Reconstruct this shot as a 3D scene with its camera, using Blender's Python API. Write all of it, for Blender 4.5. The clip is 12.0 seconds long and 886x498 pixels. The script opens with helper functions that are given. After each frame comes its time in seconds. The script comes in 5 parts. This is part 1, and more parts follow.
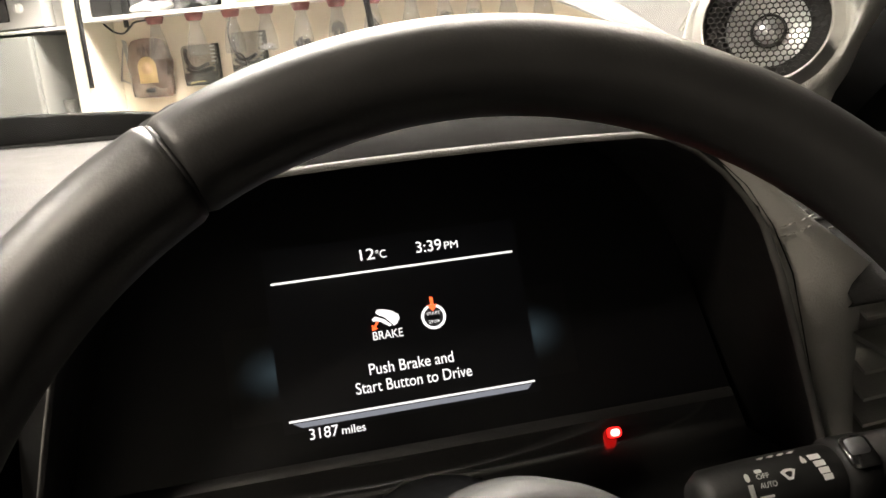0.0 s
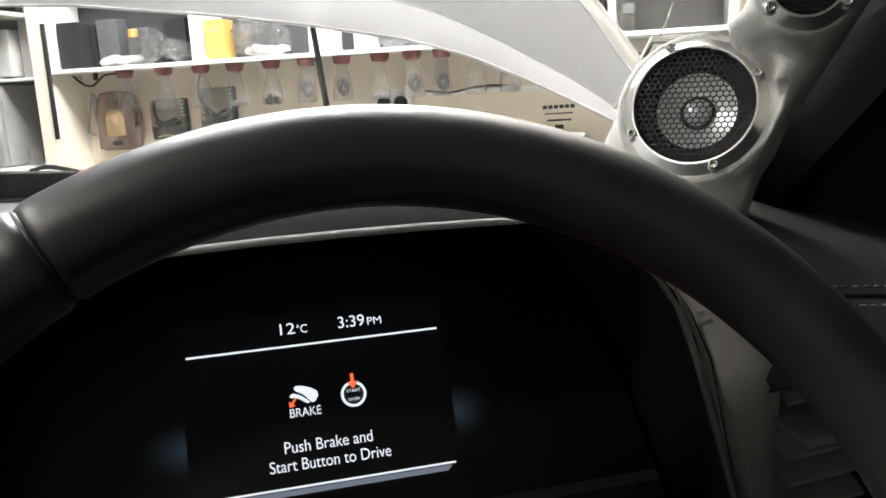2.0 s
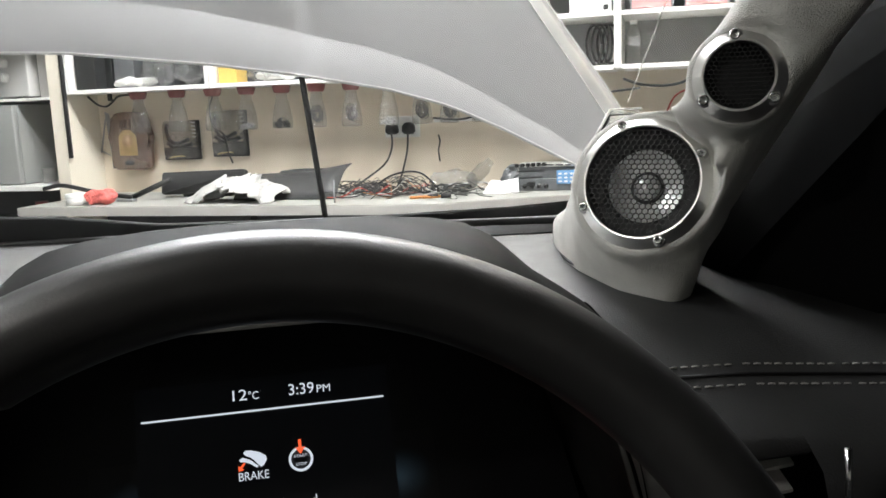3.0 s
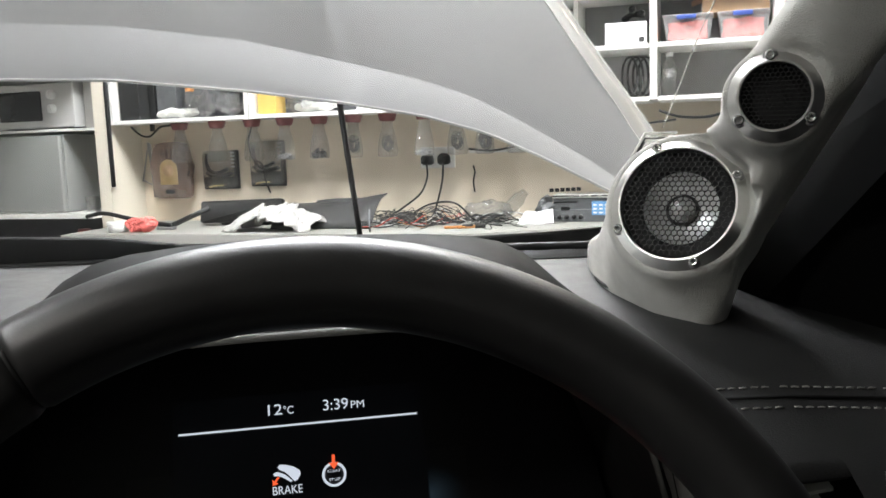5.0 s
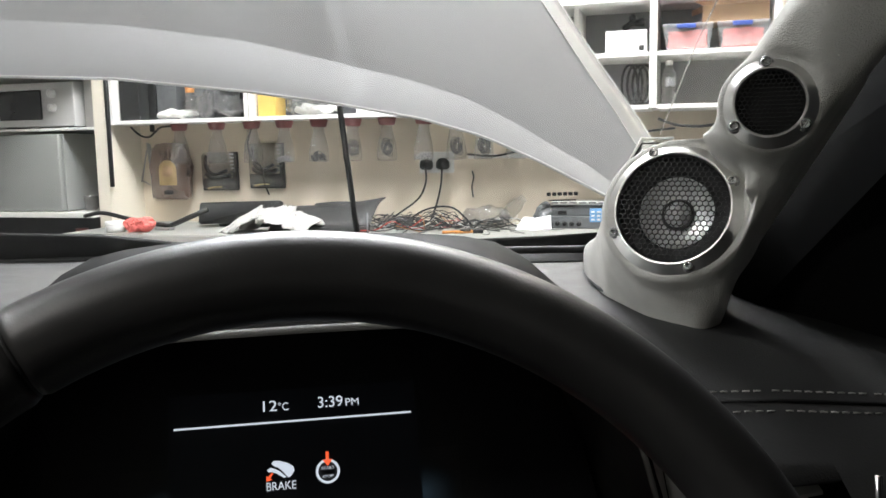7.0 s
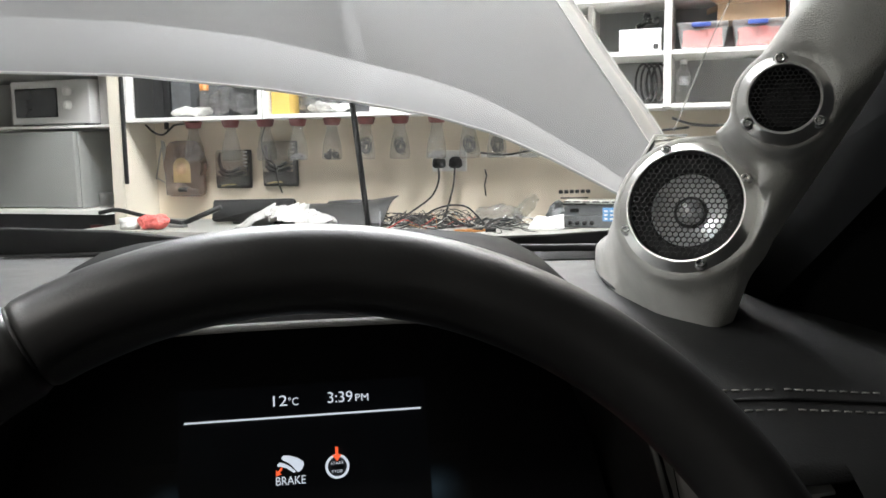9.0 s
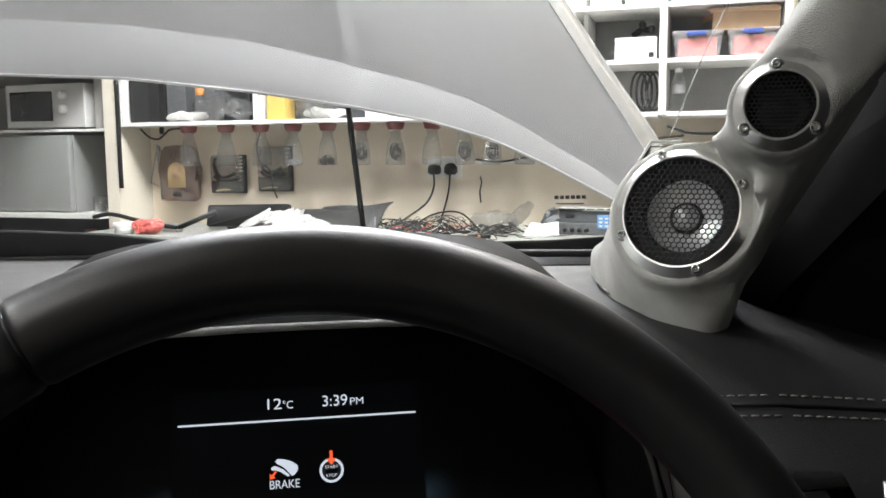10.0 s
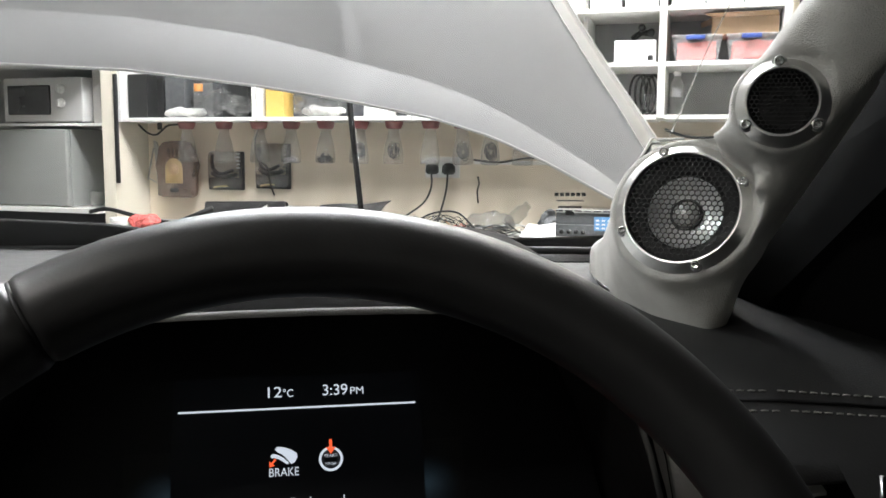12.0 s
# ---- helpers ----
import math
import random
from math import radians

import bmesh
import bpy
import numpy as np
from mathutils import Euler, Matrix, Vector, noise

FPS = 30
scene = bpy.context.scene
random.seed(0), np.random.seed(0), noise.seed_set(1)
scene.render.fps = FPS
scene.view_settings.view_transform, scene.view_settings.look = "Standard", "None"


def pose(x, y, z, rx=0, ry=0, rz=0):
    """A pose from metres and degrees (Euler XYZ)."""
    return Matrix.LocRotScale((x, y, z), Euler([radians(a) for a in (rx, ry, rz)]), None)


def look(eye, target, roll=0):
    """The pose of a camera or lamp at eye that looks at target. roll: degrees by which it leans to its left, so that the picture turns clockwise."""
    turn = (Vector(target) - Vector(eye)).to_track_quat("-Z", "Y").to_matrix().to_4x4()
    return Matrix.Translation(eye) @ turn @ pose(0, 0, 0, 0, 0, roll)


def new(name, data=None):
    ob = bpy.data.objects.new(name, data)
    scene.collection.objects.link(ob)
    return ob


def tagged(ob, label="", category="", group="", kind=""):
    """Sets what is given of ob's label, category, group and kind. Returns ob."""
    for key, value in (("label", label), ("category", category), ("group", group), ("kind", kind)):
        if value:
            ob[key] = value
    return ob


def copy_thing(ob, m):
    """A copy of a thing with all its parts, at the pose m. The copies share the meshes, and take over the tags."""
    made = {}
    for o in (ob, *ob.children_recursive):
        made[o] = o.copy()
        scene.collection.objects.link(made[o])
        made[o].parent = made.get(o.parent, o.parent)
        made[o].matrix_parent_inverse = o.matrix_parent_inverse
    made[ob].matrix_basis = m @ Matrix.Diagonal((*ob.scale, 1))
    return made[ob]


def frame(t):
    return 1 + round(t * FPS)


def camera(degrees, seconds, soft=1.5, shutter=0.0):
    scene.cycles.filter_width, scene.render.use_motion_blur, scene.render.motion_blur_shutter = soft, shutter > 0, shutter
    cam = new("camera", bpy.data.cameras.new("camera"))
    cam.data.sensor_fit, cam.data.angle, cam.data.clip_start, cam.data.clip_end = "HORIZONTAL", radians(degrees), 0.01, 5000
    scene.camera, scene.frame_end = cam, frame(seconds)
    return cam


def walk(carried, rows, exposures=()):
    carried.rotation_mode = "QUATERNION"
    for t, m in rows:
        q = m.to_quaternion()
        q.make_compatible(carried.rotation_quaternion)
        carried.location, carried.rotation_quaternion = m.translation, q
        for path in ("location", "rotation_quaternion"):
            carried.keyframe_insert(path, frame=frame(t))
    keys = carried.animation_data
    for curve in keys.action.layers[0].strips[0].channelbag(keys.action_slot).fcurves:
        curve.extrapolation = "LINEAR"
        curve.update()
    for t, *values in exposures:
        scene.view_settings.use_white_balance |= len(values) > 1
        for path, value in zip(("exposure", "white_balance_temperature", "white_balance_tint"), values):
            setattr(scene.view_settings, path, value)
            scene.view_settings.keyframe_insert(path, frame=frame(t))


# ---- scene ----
cam = camera(55.9, 12.0, soft=1.6)
PATH = [
    (0, (1.119, -0.05, 1.23), (0.575, 1.807, 0.722), -4.9),
    (0.1, (1.122, -0.048, 1.230), (0.597, 1.820, 0.740), -4.9),
    (0.2, (1.126, -0.046, 1.231), (0.613, 1.828, 0.757), -5.0),
    (0.3, (1.129, -0.044, 1.232), (0.623, 1.836, 0.773), -5.1),
    (0.5, (1.132, -0.041, 1.233), (0.618, 1.84, 0.788), -5.1),
    (1, (1.14, -0.031, 1.235), (0.61, 1.85, 0.809), -4.6),
    (1.5, (1.141, -0.032, 1.237), (0.686, 1.875, 0.846), -3.6),
    (2, (1.145, -0.036, 1.238), (0.67, 1.869, 0.858), -3.2),
    (2.5, (1.159, -0.039, 1.243), (0.674, 1.863, 0.858), -1.9),
    (2.7, (1.178, -0.039, 1.260), (0.681, 1.861, 0.875), -1.9),
    (2.8, (1.186, -0.039, 1.266), (0.685, 1.863, 0.891), -2.1),
    (3, (1.191, -0.044, 1.275), (0.684, 1.861, 0.938), -2.2),
    (3.2, (1.194, -0.047, 1.276), (0.674, 1.860, 0.975), -2.2),
    (4.8, (1.192, -0.049, 1.267), (0.610, 1.847, 1.011), -2.1),
    (5, (1.192, -0.05, 1.267), (0.606, 1.845, 1.009), -2.0),
    (5.5, (1.195, -0.051, 1.266), (0.595, 1.84, 1.013), -1.9),
    (6, (1.194, -0.05, 1.263), (0.625, 1.851, 1.012), -1.6),
    (6.5, (1.194, -0.052, 1.264), (0.619, 1.847, 1.017), -1.4),
    (7, (1.194, -0.054, 1.264), (0.613, 1.844, 1.019), -1.1),
    (9, (1.195, -0.053, 1.262), (0.585, 1.836, 1.015), -0.9),
    (9.5, (1.195, -0.054, 1.261), (0.588, 1.838, 1.027), -0.7),
    (10, (1.194, -0.053, 1.26), (0.596, 1.842, 1.029), -0.5),
    (10.5, (1.194, -0.053, 1.258), (0.587, 1.839, 1.029), -0.3),
    (11, (1.193, -0.055, 1.257), (0.597, 1.841, 1.031), 0.1),
    (11.5, (1.192, -0.054, 1.254), (0.608, 1.845, 1.028), 0.3),
    (12, (1.191, -0.057, 1.254), (0.603, 1.841, 1.026), 0.4),
]
walk(cam, [(t, look(eye, target, roll)) for t, eye, target, roll in PATH],
     exposures=[(0, 1.2, 7400, 13), (1, 0.7, 6900, 12), (2.5, 0.52, 6350, 10), (3.0, 0.16, 6300, 10), (5, 0.14, 6250, 10), (12, 0.14, 6250, 10)])

# ---- frames of reference: the room, and the car parked askew in it ----
ROOM = Matrix.Identity(4)
CAR = pose(0.955, 0.403, 0, 0, 0, 27.6)

# ---- world and lamps ----
world = bpy.data.worlds.new("night")
scene.world = world
world.use_nodes = True
world.node_tree.nodes["Background"].inputs[0].default_value = (0.02, 0.022, 0.026, 1)
world.node_tree.nodes["Background"].inputs[1].default_value = 0.3
# The last strength is an unseen fill lamp added inside the cabin.
TUBE_WATTS, FLOOD_WATTS, OVER_WATTS, CABIN_FILL_WATTS = 135.0, 720.0, 180.0, 75.0


# ---- materials ----
def mat(name, color, rough=0.6, metal=0.0, vary=0.12, scale=30.0, bump=0.0, bump_scale=400.0, coat=0.0, rvary=0.1,
        transmission=0.0, ior=1.45, sheen=0.0, island=False, stain=0.0):
    m = bpy.data.materials.new(name)
    m.use_nodes = True
    nt = m.node_tree
    b = nt.nodes["Principled BSDF"]
    b.inputs["Roughness"].default_value = rough
    b.inputs["Metallic"].default_value = metal
    b.inputs["IOR"].default_value = ior
    b.inputs["Transmission Weight"].default_value = transmission
    b.inputs["Coat Weight"].default_value = coat
    b.inputs["Coat Roughness"].default_value = 0.12
    b.inputs["Sheen Weight"].default_value = sheen
    tc = nt.nodes.new("ShaderNodeTexCoord")
    n1 = nt.nodes.new("ShaderNodeTexNoise")
    n1.inputs["Scale"].default_value = scale
    n1.inputs["Detail"].default_value = 6
    nt.links.new(tc.outputs["Object"], n1.inputs["Vector"])
    n2 = nt.nodes.new("ShaderNodeTexNoise")
    n2.inputs["Scale"].default_value = scale * 0.12
    n2.inputs["Detail"].default_value = 4
    nt.links.new(tc.outputs["Object"], n2.inputs["Vector"])
    add = nt.nodes.new("ShaderNodeMath")
    add.operation = "MULTIPLY_ADD"
    nt.links.new(n2.outputs["Fac"], add.inputs[0])
    add.inputs[1].default_value = 1.0 + stain
    nt.links.new(n1.outputs["Fac"], add.inputs[2])
    mp = nt.nodes.new("ShaderNodeMapRange")
    mp.inputs["From Min"].default_value = 0.6
    mp.inputs["From Max"].default_value = 1.4
    mp.inputs["To Min"].default_value = 1 - vary
    mp.inputs["To Max"].default_value = 1 + vary
    nt.links.new(add.outputs[0], mp.inputs["Value"])
    mul = nt.nodes.new("ShaderNodeVectorMath")
    mul.operation = "SCALE"
    mul.inputs[0].default_value = color
    nt.links.new(mp.outputs[0], mul.inputs["Scale"])
    nt.links.new(mul.outputs[0], b.inputs["Base Color"])
    mr = nt.nodes.new("ShaderNodeMapRange")
    mr.inputs["From Min"].default_value = 0.3
    mr.inputs["From Max"].default_value = 0.7
    mr.inputs["To Min"].default_value = max(0.02, rough - rvary * 0.5)
    mr.inputs["To Max"].default_value = min(1, rough + rvary * 0.5)
    nt.links.new(n1.outputs["Fac"], mr.inputs["Value"])
    if rvary > 0:
        nt.links.new(mr.outputs[0], b.inputs["Roughness"])
    if bump > 0:
        n3 = nt.nodes.new("ShaderNodeTexNoise")
        n3.inputs["Scale"].default_value = bump_scale
        n3.inputs["Detail"].default_value = 3
        nt.links.new(tc.outputs["Object"], n3.inputs["Vector"])
        bp = nt.nodes.new("ShaderNodeBump")
        bp.inputs["Strength"].default_value = bump
        bp.inputs["Distance"].default_value = 0.002
        nt.links.new(n3.outputs["Fac"], bp.inputs["Height"])
        nt.links.new(bp.outputs[0], b.inputs["Normal"])
    return m


def glow(name, color, strength):
    m = bpy.data.materials.new(name)
    m.use_nodes = True
    b = m.node_tree.nodes["Principled BSDF"]
    b.inputs["Base Color"].default_value = (0.004, 0.004, 0.005, 1)
    b.inputs["Roughness"].default_value = 0.35
    b.inputs["Emission Color"].default_value = (*color, 1)
    b.inputs["Emission Strength"].default_value = strength
    return m


def bleed(name, color, strength):
    """Light leaking round a display's edge, fading outwards from the middle of the patch."""
    m = glow(name, color, strength)
    nt = m.node_tree
    tc = nt.nodes.new("ShaderNodeTexCoord")
    mp = nt.nodes.new("ShaderNodeMapping")
    mp.inputs["Location"].default_value = (-1, -1, -1)
    mp.inputs["Scale"].default_value = (2, 2, 2)
    gr = nt.nodes.new("ShaderNodeTexGradient")
    gr.gradient_type = "QUADRATIC_SPHERE"
    ml = nt.nodes.new("ShaderNodeMath")
    ml.operation = "MULTIPLY"
    ml.inputs[1].default_value = strength
    nt.links.new(tc.outputs["Generated"], mp.inputs["Vector"])
    nt.links.new(mp.outputs[0], gr.inputs[0])
    nt.links.new(gr.outputs["Fac"], ml.inputs[0])
    nt.links.new(ml.outputs[0], m.node_tree.nodes["Principled BSDF"].inputs["Emission Strength"])
    return m


def clear(name, color=(1, 1, 1), haze=0.08, rough=0.05):
    """Thin clear sheet: mostly see-through, a little glossy and dusty."""
    m = bpy.data.materials.new(name)
    m.use_nodes = True
    nt = m.node_tree
    b = nt.nodes["Principled BSDF"]
    b.inputs["Base Color"].default_value = (*color, 1)
    b.inputs["Roughness"].default_value = rough
    tr = nt.nodes.new("ShaderNodeBsdfTransparent")
    tr.inputs[0].default_value = (*color, 1)
    mx = nt.nodes.new("ShaderNodeMixShader")
    mx.inputs[0].default_value = haze
    nt.links.new(tr.outputs[0], mx.inputs[1])
    nt.links.new(b.outputs[0], mx.inputs[2])
    nt.links.new(mx.outputs[0], nt.nodes["Material Output"].inputs["Surface"])
    return m


def film(name, color=(1, 1, 1), haze=0.08, rough=0.06, gloss=0.45, ripple=0.3, ripple_scale=40.0):
    """Clear plastic: see-through face on, glossier towards its edges, with small dents that glint."""
    m = clear(name, color, haze, 0.3)
    nt = m.node_tree
    low = nt.nodes["Material Output"].inputs["Surface"].links[0].from_socket
    tc = nt.nodes.new("ShaderNodeTexCoord")
    nz = nt.nodes.new("ShaderNodeTexNoise")
    nz.inputs["Scale"].default_value = ripple_scale
    nz.inputs["Detail"].default_value = 2
    nt.links.new(tc.outputs["Object"], nz.inputs["Vector"])
    bp = nt.nodes.new("ShaderNodeBump")
    bp.inputs["Strength"].default_value = ripple
    bp.inputs["Distance"].default_value = 0.02
    nt.links.new(nz.outputs["Fac"], bp.inputs["Height"])
    lw = nt.nodes.new("ShaderNodeLayerWeight")
    lw.inputs["Blend"].default_value = 0.35
    nt.links.new(bp.outputs[0], lw.inputs["Normal"])
    mp = nt.nodes.new("ShaderNodeMapRange")
    mp.inputs["To Min"].default_value = 0.09
    mp.inputs["To Max"].default_value = gloss
    nt.links.new(lw.outputs["Facing"], mp.inputs["Value"])
    gl = nt.nodes.new("ShaderNodeBsdfGlossy")
    gl.inputs["Roughness"].default_value = rough
    nt.links.new(bp.outputs[0], gl.inputs["Normal"])
    mx = nt.nodes.new("ShaderNodeMixShader")
    nt.links.new(mp.outputs[0], mx.inputs[0])
    nt.links.new(low, mx.inputs[1])
    nt.links.new(gl.outputs[0], mx.inputs[2])
    nt.links.new(mx.outputs[0], nt.nodes["Material Output"].inputs["Surface"])
    return m


M = {}
M["leather"] = mat("black_leather", (0.027, 0.0265, 0.026), 0.40, bump=0.06, bump_scale=900, scale=60, vary=0.2)
M["leather"].node_tree.nodes["Principled BSDF"].inputs["Specular IOR Level"].default_value = 0.6
M["soft_plastic"] = mat("soft_black_plastic", (0.032, 0.032, 0.032), 0.48, bump=0.25, bump_scale=700, scale=40, vary=0.15)
# Black binnacle top paled: the light on it is put into the colour.
M["binnacle"] = mat("lit_binnacle_skin", (0.2, 0.2, 0.2), 0.34, bump=0.08, bump_scale=900, scale=50, vary=0.04, rvary=0.02)
M["grey_plastic"] = mat("grey_padded_trim", (0.13, 0.128, 0.12), 0.6, bump=0.3, bump_scale=900, scale=40)
M["cheek"] = mat("grey_padded_leather", (0.5, 0.49, 0.46), 0.6, bump=0.3, bump_scale=900, scale=40)
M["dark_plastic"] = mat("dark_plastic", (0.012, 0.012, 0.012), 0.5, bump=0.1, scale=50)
M["gloss_black"] = mat("gloss_black", (0.018, 0.018, 0.018), 0.1, scale=60, rvary=0.04, ior=1.9)
M["screen"] = mat("screen_glass", (0.004, 0.004, 0.005), 0.35, scale=20, rvary=0.04)
M["chrome"] = mat("chrome", (0.75, 0.75, 0.74), 0.14, 1.0, vary=0.05, rvary=0.08)
M["brushed"] = mat("brushed_aluminium", (0.74, 0.735, 0.71), 0.31, 1.0, vary=0.05, scale=300, rvary=0.05)
M["suede"] = mat("grey_suede", (0.58, 0.575, 0.535), 0.95, bump=0.8, bump_scale=1100, scale=32, vary=0.26, sheen=0.25)
M["cone"] = mat("silver_cone", (0.88, 0.88, 0.88), 0.33, 0.7, vary=0.05, scale=80)
M["rubber"] = mat("black_rubber", (0.01, 0.01, 0.01), 0.6, bump=0.1)
M["mesh_black"] = mat("black_mesh", (0.014, 0.014, 0.014), 0.42, 0.3, scale=80)
M["thread"] = mat("pale_thread", (0.4, 0.39, 0.36), 0.8)
M["white_paint"] = mat("silver_white_car_paint", (0.46, 0.465, 0.47), 0.42, 0.15, vary=0.03, scale=6, coat=1.0, rvary=0.05)
M["white_paint"].node_tree.nodes["Principled BSDF"].inputs["Coat Roughness"].default_value = 0.035
M["white_paint"].node_tree.nodes["Principled BSDF"].inputs["Coat IOR"].default_value = 2.0
# Paler copy of the car paint, for highlights painted along edges.
M["edge_highlight"] = mat("car_paint_edge_highlight", (0.75, 0.75, 0.74), 0.35, vary=0.03, coat=0.5)
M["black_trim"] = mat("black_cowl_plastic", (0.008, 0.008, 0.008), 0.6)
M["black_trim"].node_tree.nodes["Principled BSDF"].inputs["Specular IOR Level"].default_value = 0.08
M["headliner"] = mat("dark_headliner_cloth", (0.012, 0.012, 0.013), 0.95, bump=0.3)
M["wall"] = mat("cream_wall_paint", (0.70, 0.62, 0.50), 0.75, vary=0.09, scale=9, bump=0.12, bump_scale=60, stain=0.6)
M["wall_grey"] = mat("grey_wall_paint", (0.4, 0.39, 0.365), 0.8, vary=0.1, scale=8, stain=0.5)
M["white_wood"] = mat("white_painted_board", (0.78, 0.77, 0.74), 0.5, vary=0.06, scale=14, stain=0.4)
M["cream_post"] = mat("cream_painted_post", (0.74, 0.69, 0.58), 0.6, vary=0.07, scale=16)
M["back_board"] = mat("dusty_grey_back_board", (0.26, 0.26, 0.255), 0.8, vary=0.3, scale=9, stain=1.0)
# Near-black on cupboard backs, the lower cupboard and the bench's rear panel.
M["dark_back"] = mat("near_black_panel", (0.045, 0.045, 0.05), 0.8, vary=0.3, scale=12)
M["bench"] = mat("worn_grey_bench_top", (0.24, 0.24, 0.22), 0.75, vary=0.3, scale=12, bump=0.3, bump_scale=80, stain=0.8)
M["floor"] = mat("concrete_floor", (0.25, 0.245, 0.23), 0.8, vary=0.2, scale=5, stain=0.8)
M["ceiling"] = mat("grey_plaster_ceiling", (0.36, 0.355, 0.345), 0.85, vary=0.05, scale=5)
# Fridge enamel darkened: the shade of its recess is put into the colour.
M["fridge"] = mat("shaded_grey_white_enamel", (0.27, 0.275, 0.265), 0.4, vary=0.05, scale=6, stain=0.3)
M["appliance"] = mat("white_enamel", (0.78, 0.78, 0.76), 0.35, vary=0.04)
# Darker copy of the appliance enamel, with the recess's shade in its colour.
M["microwave"] = mat("shaded_white_enamel", (0.52, 0.52, 0.505), 0.35, vary=0.05)
M["dark_glass"] = mat("dark_oven_glass", (0.015, 0.016, 0.018), 0.15)
M["bottle_clear"] = film("clear_plastic_bottle", (0.84, 0.84, 0.83), 0.015, 0.06, 0.42, 0.9, 45)
M["bag_clear"] = film("clear_polythene", (0.82, 0.82, 0.82), 0.05, 0.1, 0.5, 0.7, 60)
M["tub_clear"] = clear("clear_storage_tub", (0.92, 0.92, 0.93), 0.25, 0.25)
M["red_lid"] = mat("red_plastic", (0.2, 0.055, 0.055), 0.5)
M["red_stuff"] = mat("red_packets", (0.72, 0.16, 0.14), 0.6, vary=0.3, scale=40)
M["blue"] = mat("blue_plastic", (0.05, 0.09, 0.35), 0.45)
M["amber"] = film("brown_tinted_plastic", (0.50, 0.36, 0.29), 0.3, 0.12, 0.3, 0.15, 20)
M["gold"] = mat("tan_label", (0.55, 0.40, 0.2), 0.6)
M["pack_black"] = mat("black_card_pack", (0.02, 0.02, 0.02), 0.45)
M["pack_white"] = mat("white_print", (0.7, 0.7, 0.68), 0.5)
M["pack_gold"] = mat("gold_print", (0.6, 0.5, 0.25), 0.5)
M["yellow"] = mat("yellow_box_card", (0.6, 0.41, 0.10), 0.6, vary=0.15, scale=60)
M["cardboard"] = mat("brown_cardboard", (0.50, 0.34, 0.20), 0.85, vary=0.1, scale=20)
M["cloth"] = mat("white_rag_cloth", (0.45, 0.445, 0.425), 0.95, bump=0.5, bump_scale=300)
M["cable"] = mat("black_cable", (0.012, 0.012, 0.012), 0.5)
M["red_cable"] = mat("red_cable", (0.42, 0.05, 0.035), 0.5)
M["orange_cable"] = mat("orange_cable", (0.5, 0.2, 0.05), 0.5)
M["white_cable"] = mat("white_cable", (0.65, 0.65, 0.62), 0.5)
M["steel"] = mat("dull_steel", (0.4, 0.4, 0.4), 0.45, 0.9)
M["blue_label"] = mat("blue_label", (0.14, 0.32, 0.58), 0.5)
M["radio"] = mat("grey_metal_case", (0.15, 0.155, 0.16), 0.5, 0.5, vary=0.3, scale=40)
M["glass"] = clear("windscreen_glass", (0.97, 0.975, 0.97), 0.06, 0.02)
M["card_clear"] = clear("clear_card_sleeve", (0.95, 0.95, 0.93), 0.25, 0.2)
M["ui_white"] = glow("display_white", (0.86, 0.92, 1.0), 0.68)
M["ui_grey"] = glow("display_grey", (0.35, 0.4, 0.5), 0.3)
M["ui_blue"] = glow("display_backlight", (0.03, 0.05, 0.11), 0.003)
M["ui_bleed"] = bleed("display_edge_bleed", (0.25, 0.42, 0.55), 0.045)
M["ui_red"] = glow("display_orange_red", (1.0, 0.13, 0.04), 0.95)
M["lamp_red"] = glow("red_warning_lamp", (1.0, 0.012, 0.012), 1.6)
M["lamp_core"] = glow("hot_lamp_core", (1.0, 0.2, 0.18), 5.0)
M["tube"] = glow("fluorescent_tube", (1.0, 0.97, 0.92), TUBE_WATTS)
M["dome"] = glow("cabin_fill_lens", (1.0, 0.95, 0.86), CABIN_FILL_WATTS)
M["strip"] = glow("dim_strip_diffuser", (1.0, 0.98, 0.95), 1.1)
M["over_tube"] = glow("overhead_tube", (0.99, 0.98, 0.95), OVER_WATTS)
M["bright_tube"] = glow("bright_work_tube", (0.98, 0.98, 0.97), FLOOD_WATTS)


# ---- mesh helpers ----
BASE = {}


def thing(name, base=(0, 0, 0), where=None, label="", category="", group="", kind=""):
    ob = new(name)
    ob.empty_display_size = 0.05
    ob.matrix_basis = (CAR if where is None else where) @ Matrix.Translation(base)
    BASE[ob.name] = Vector(base)
    return tagged(ob, label, category, group, kind)


def part(name, bm, material, parent, label="", smooth=True, kind=""):
    """One mesh under a thing or a part, built in the frame of the car or of the room."""
    base = BASE[parent.name]
    bmesh.ops.translate(bm, verts=bm.verts, vec=-base)
    bmesh.ops.recalc_face_normals(bm, faces=bm.faces)
    me = bpy.data.meshes.new(name)
    bm.to_mesh(me)
    bm.free()
    for p in me.polygons:
        p.use_smooth = smooth
    me.materials.append(M[material])
    ob = new(name, me)
    ob.parent = parent
    BASE[ob.name] = base
    return tagged(ob, label, kind=kind)


def solid(name, bm, material, where=None, label="", category="", kind="structure", smooth=False):
    """A single-mesh thing."""
    bmesh.ops.recalc_face_normals(bm, faces=bm.faces)
    me = bpy.data.meshes.new(name)
    bm.to_mesh(me)
    bm.free()
    for p in me.polygons:
        p.use_smooth = smooth
    me.materials.append(M[material])
    ob = new(name, me)
    ob.matrix_basis = CAR if where is None else where
    BASE[ob.name] = Vector((0, 0, 0))
    return tagged(ob, label, category, kind=kind)


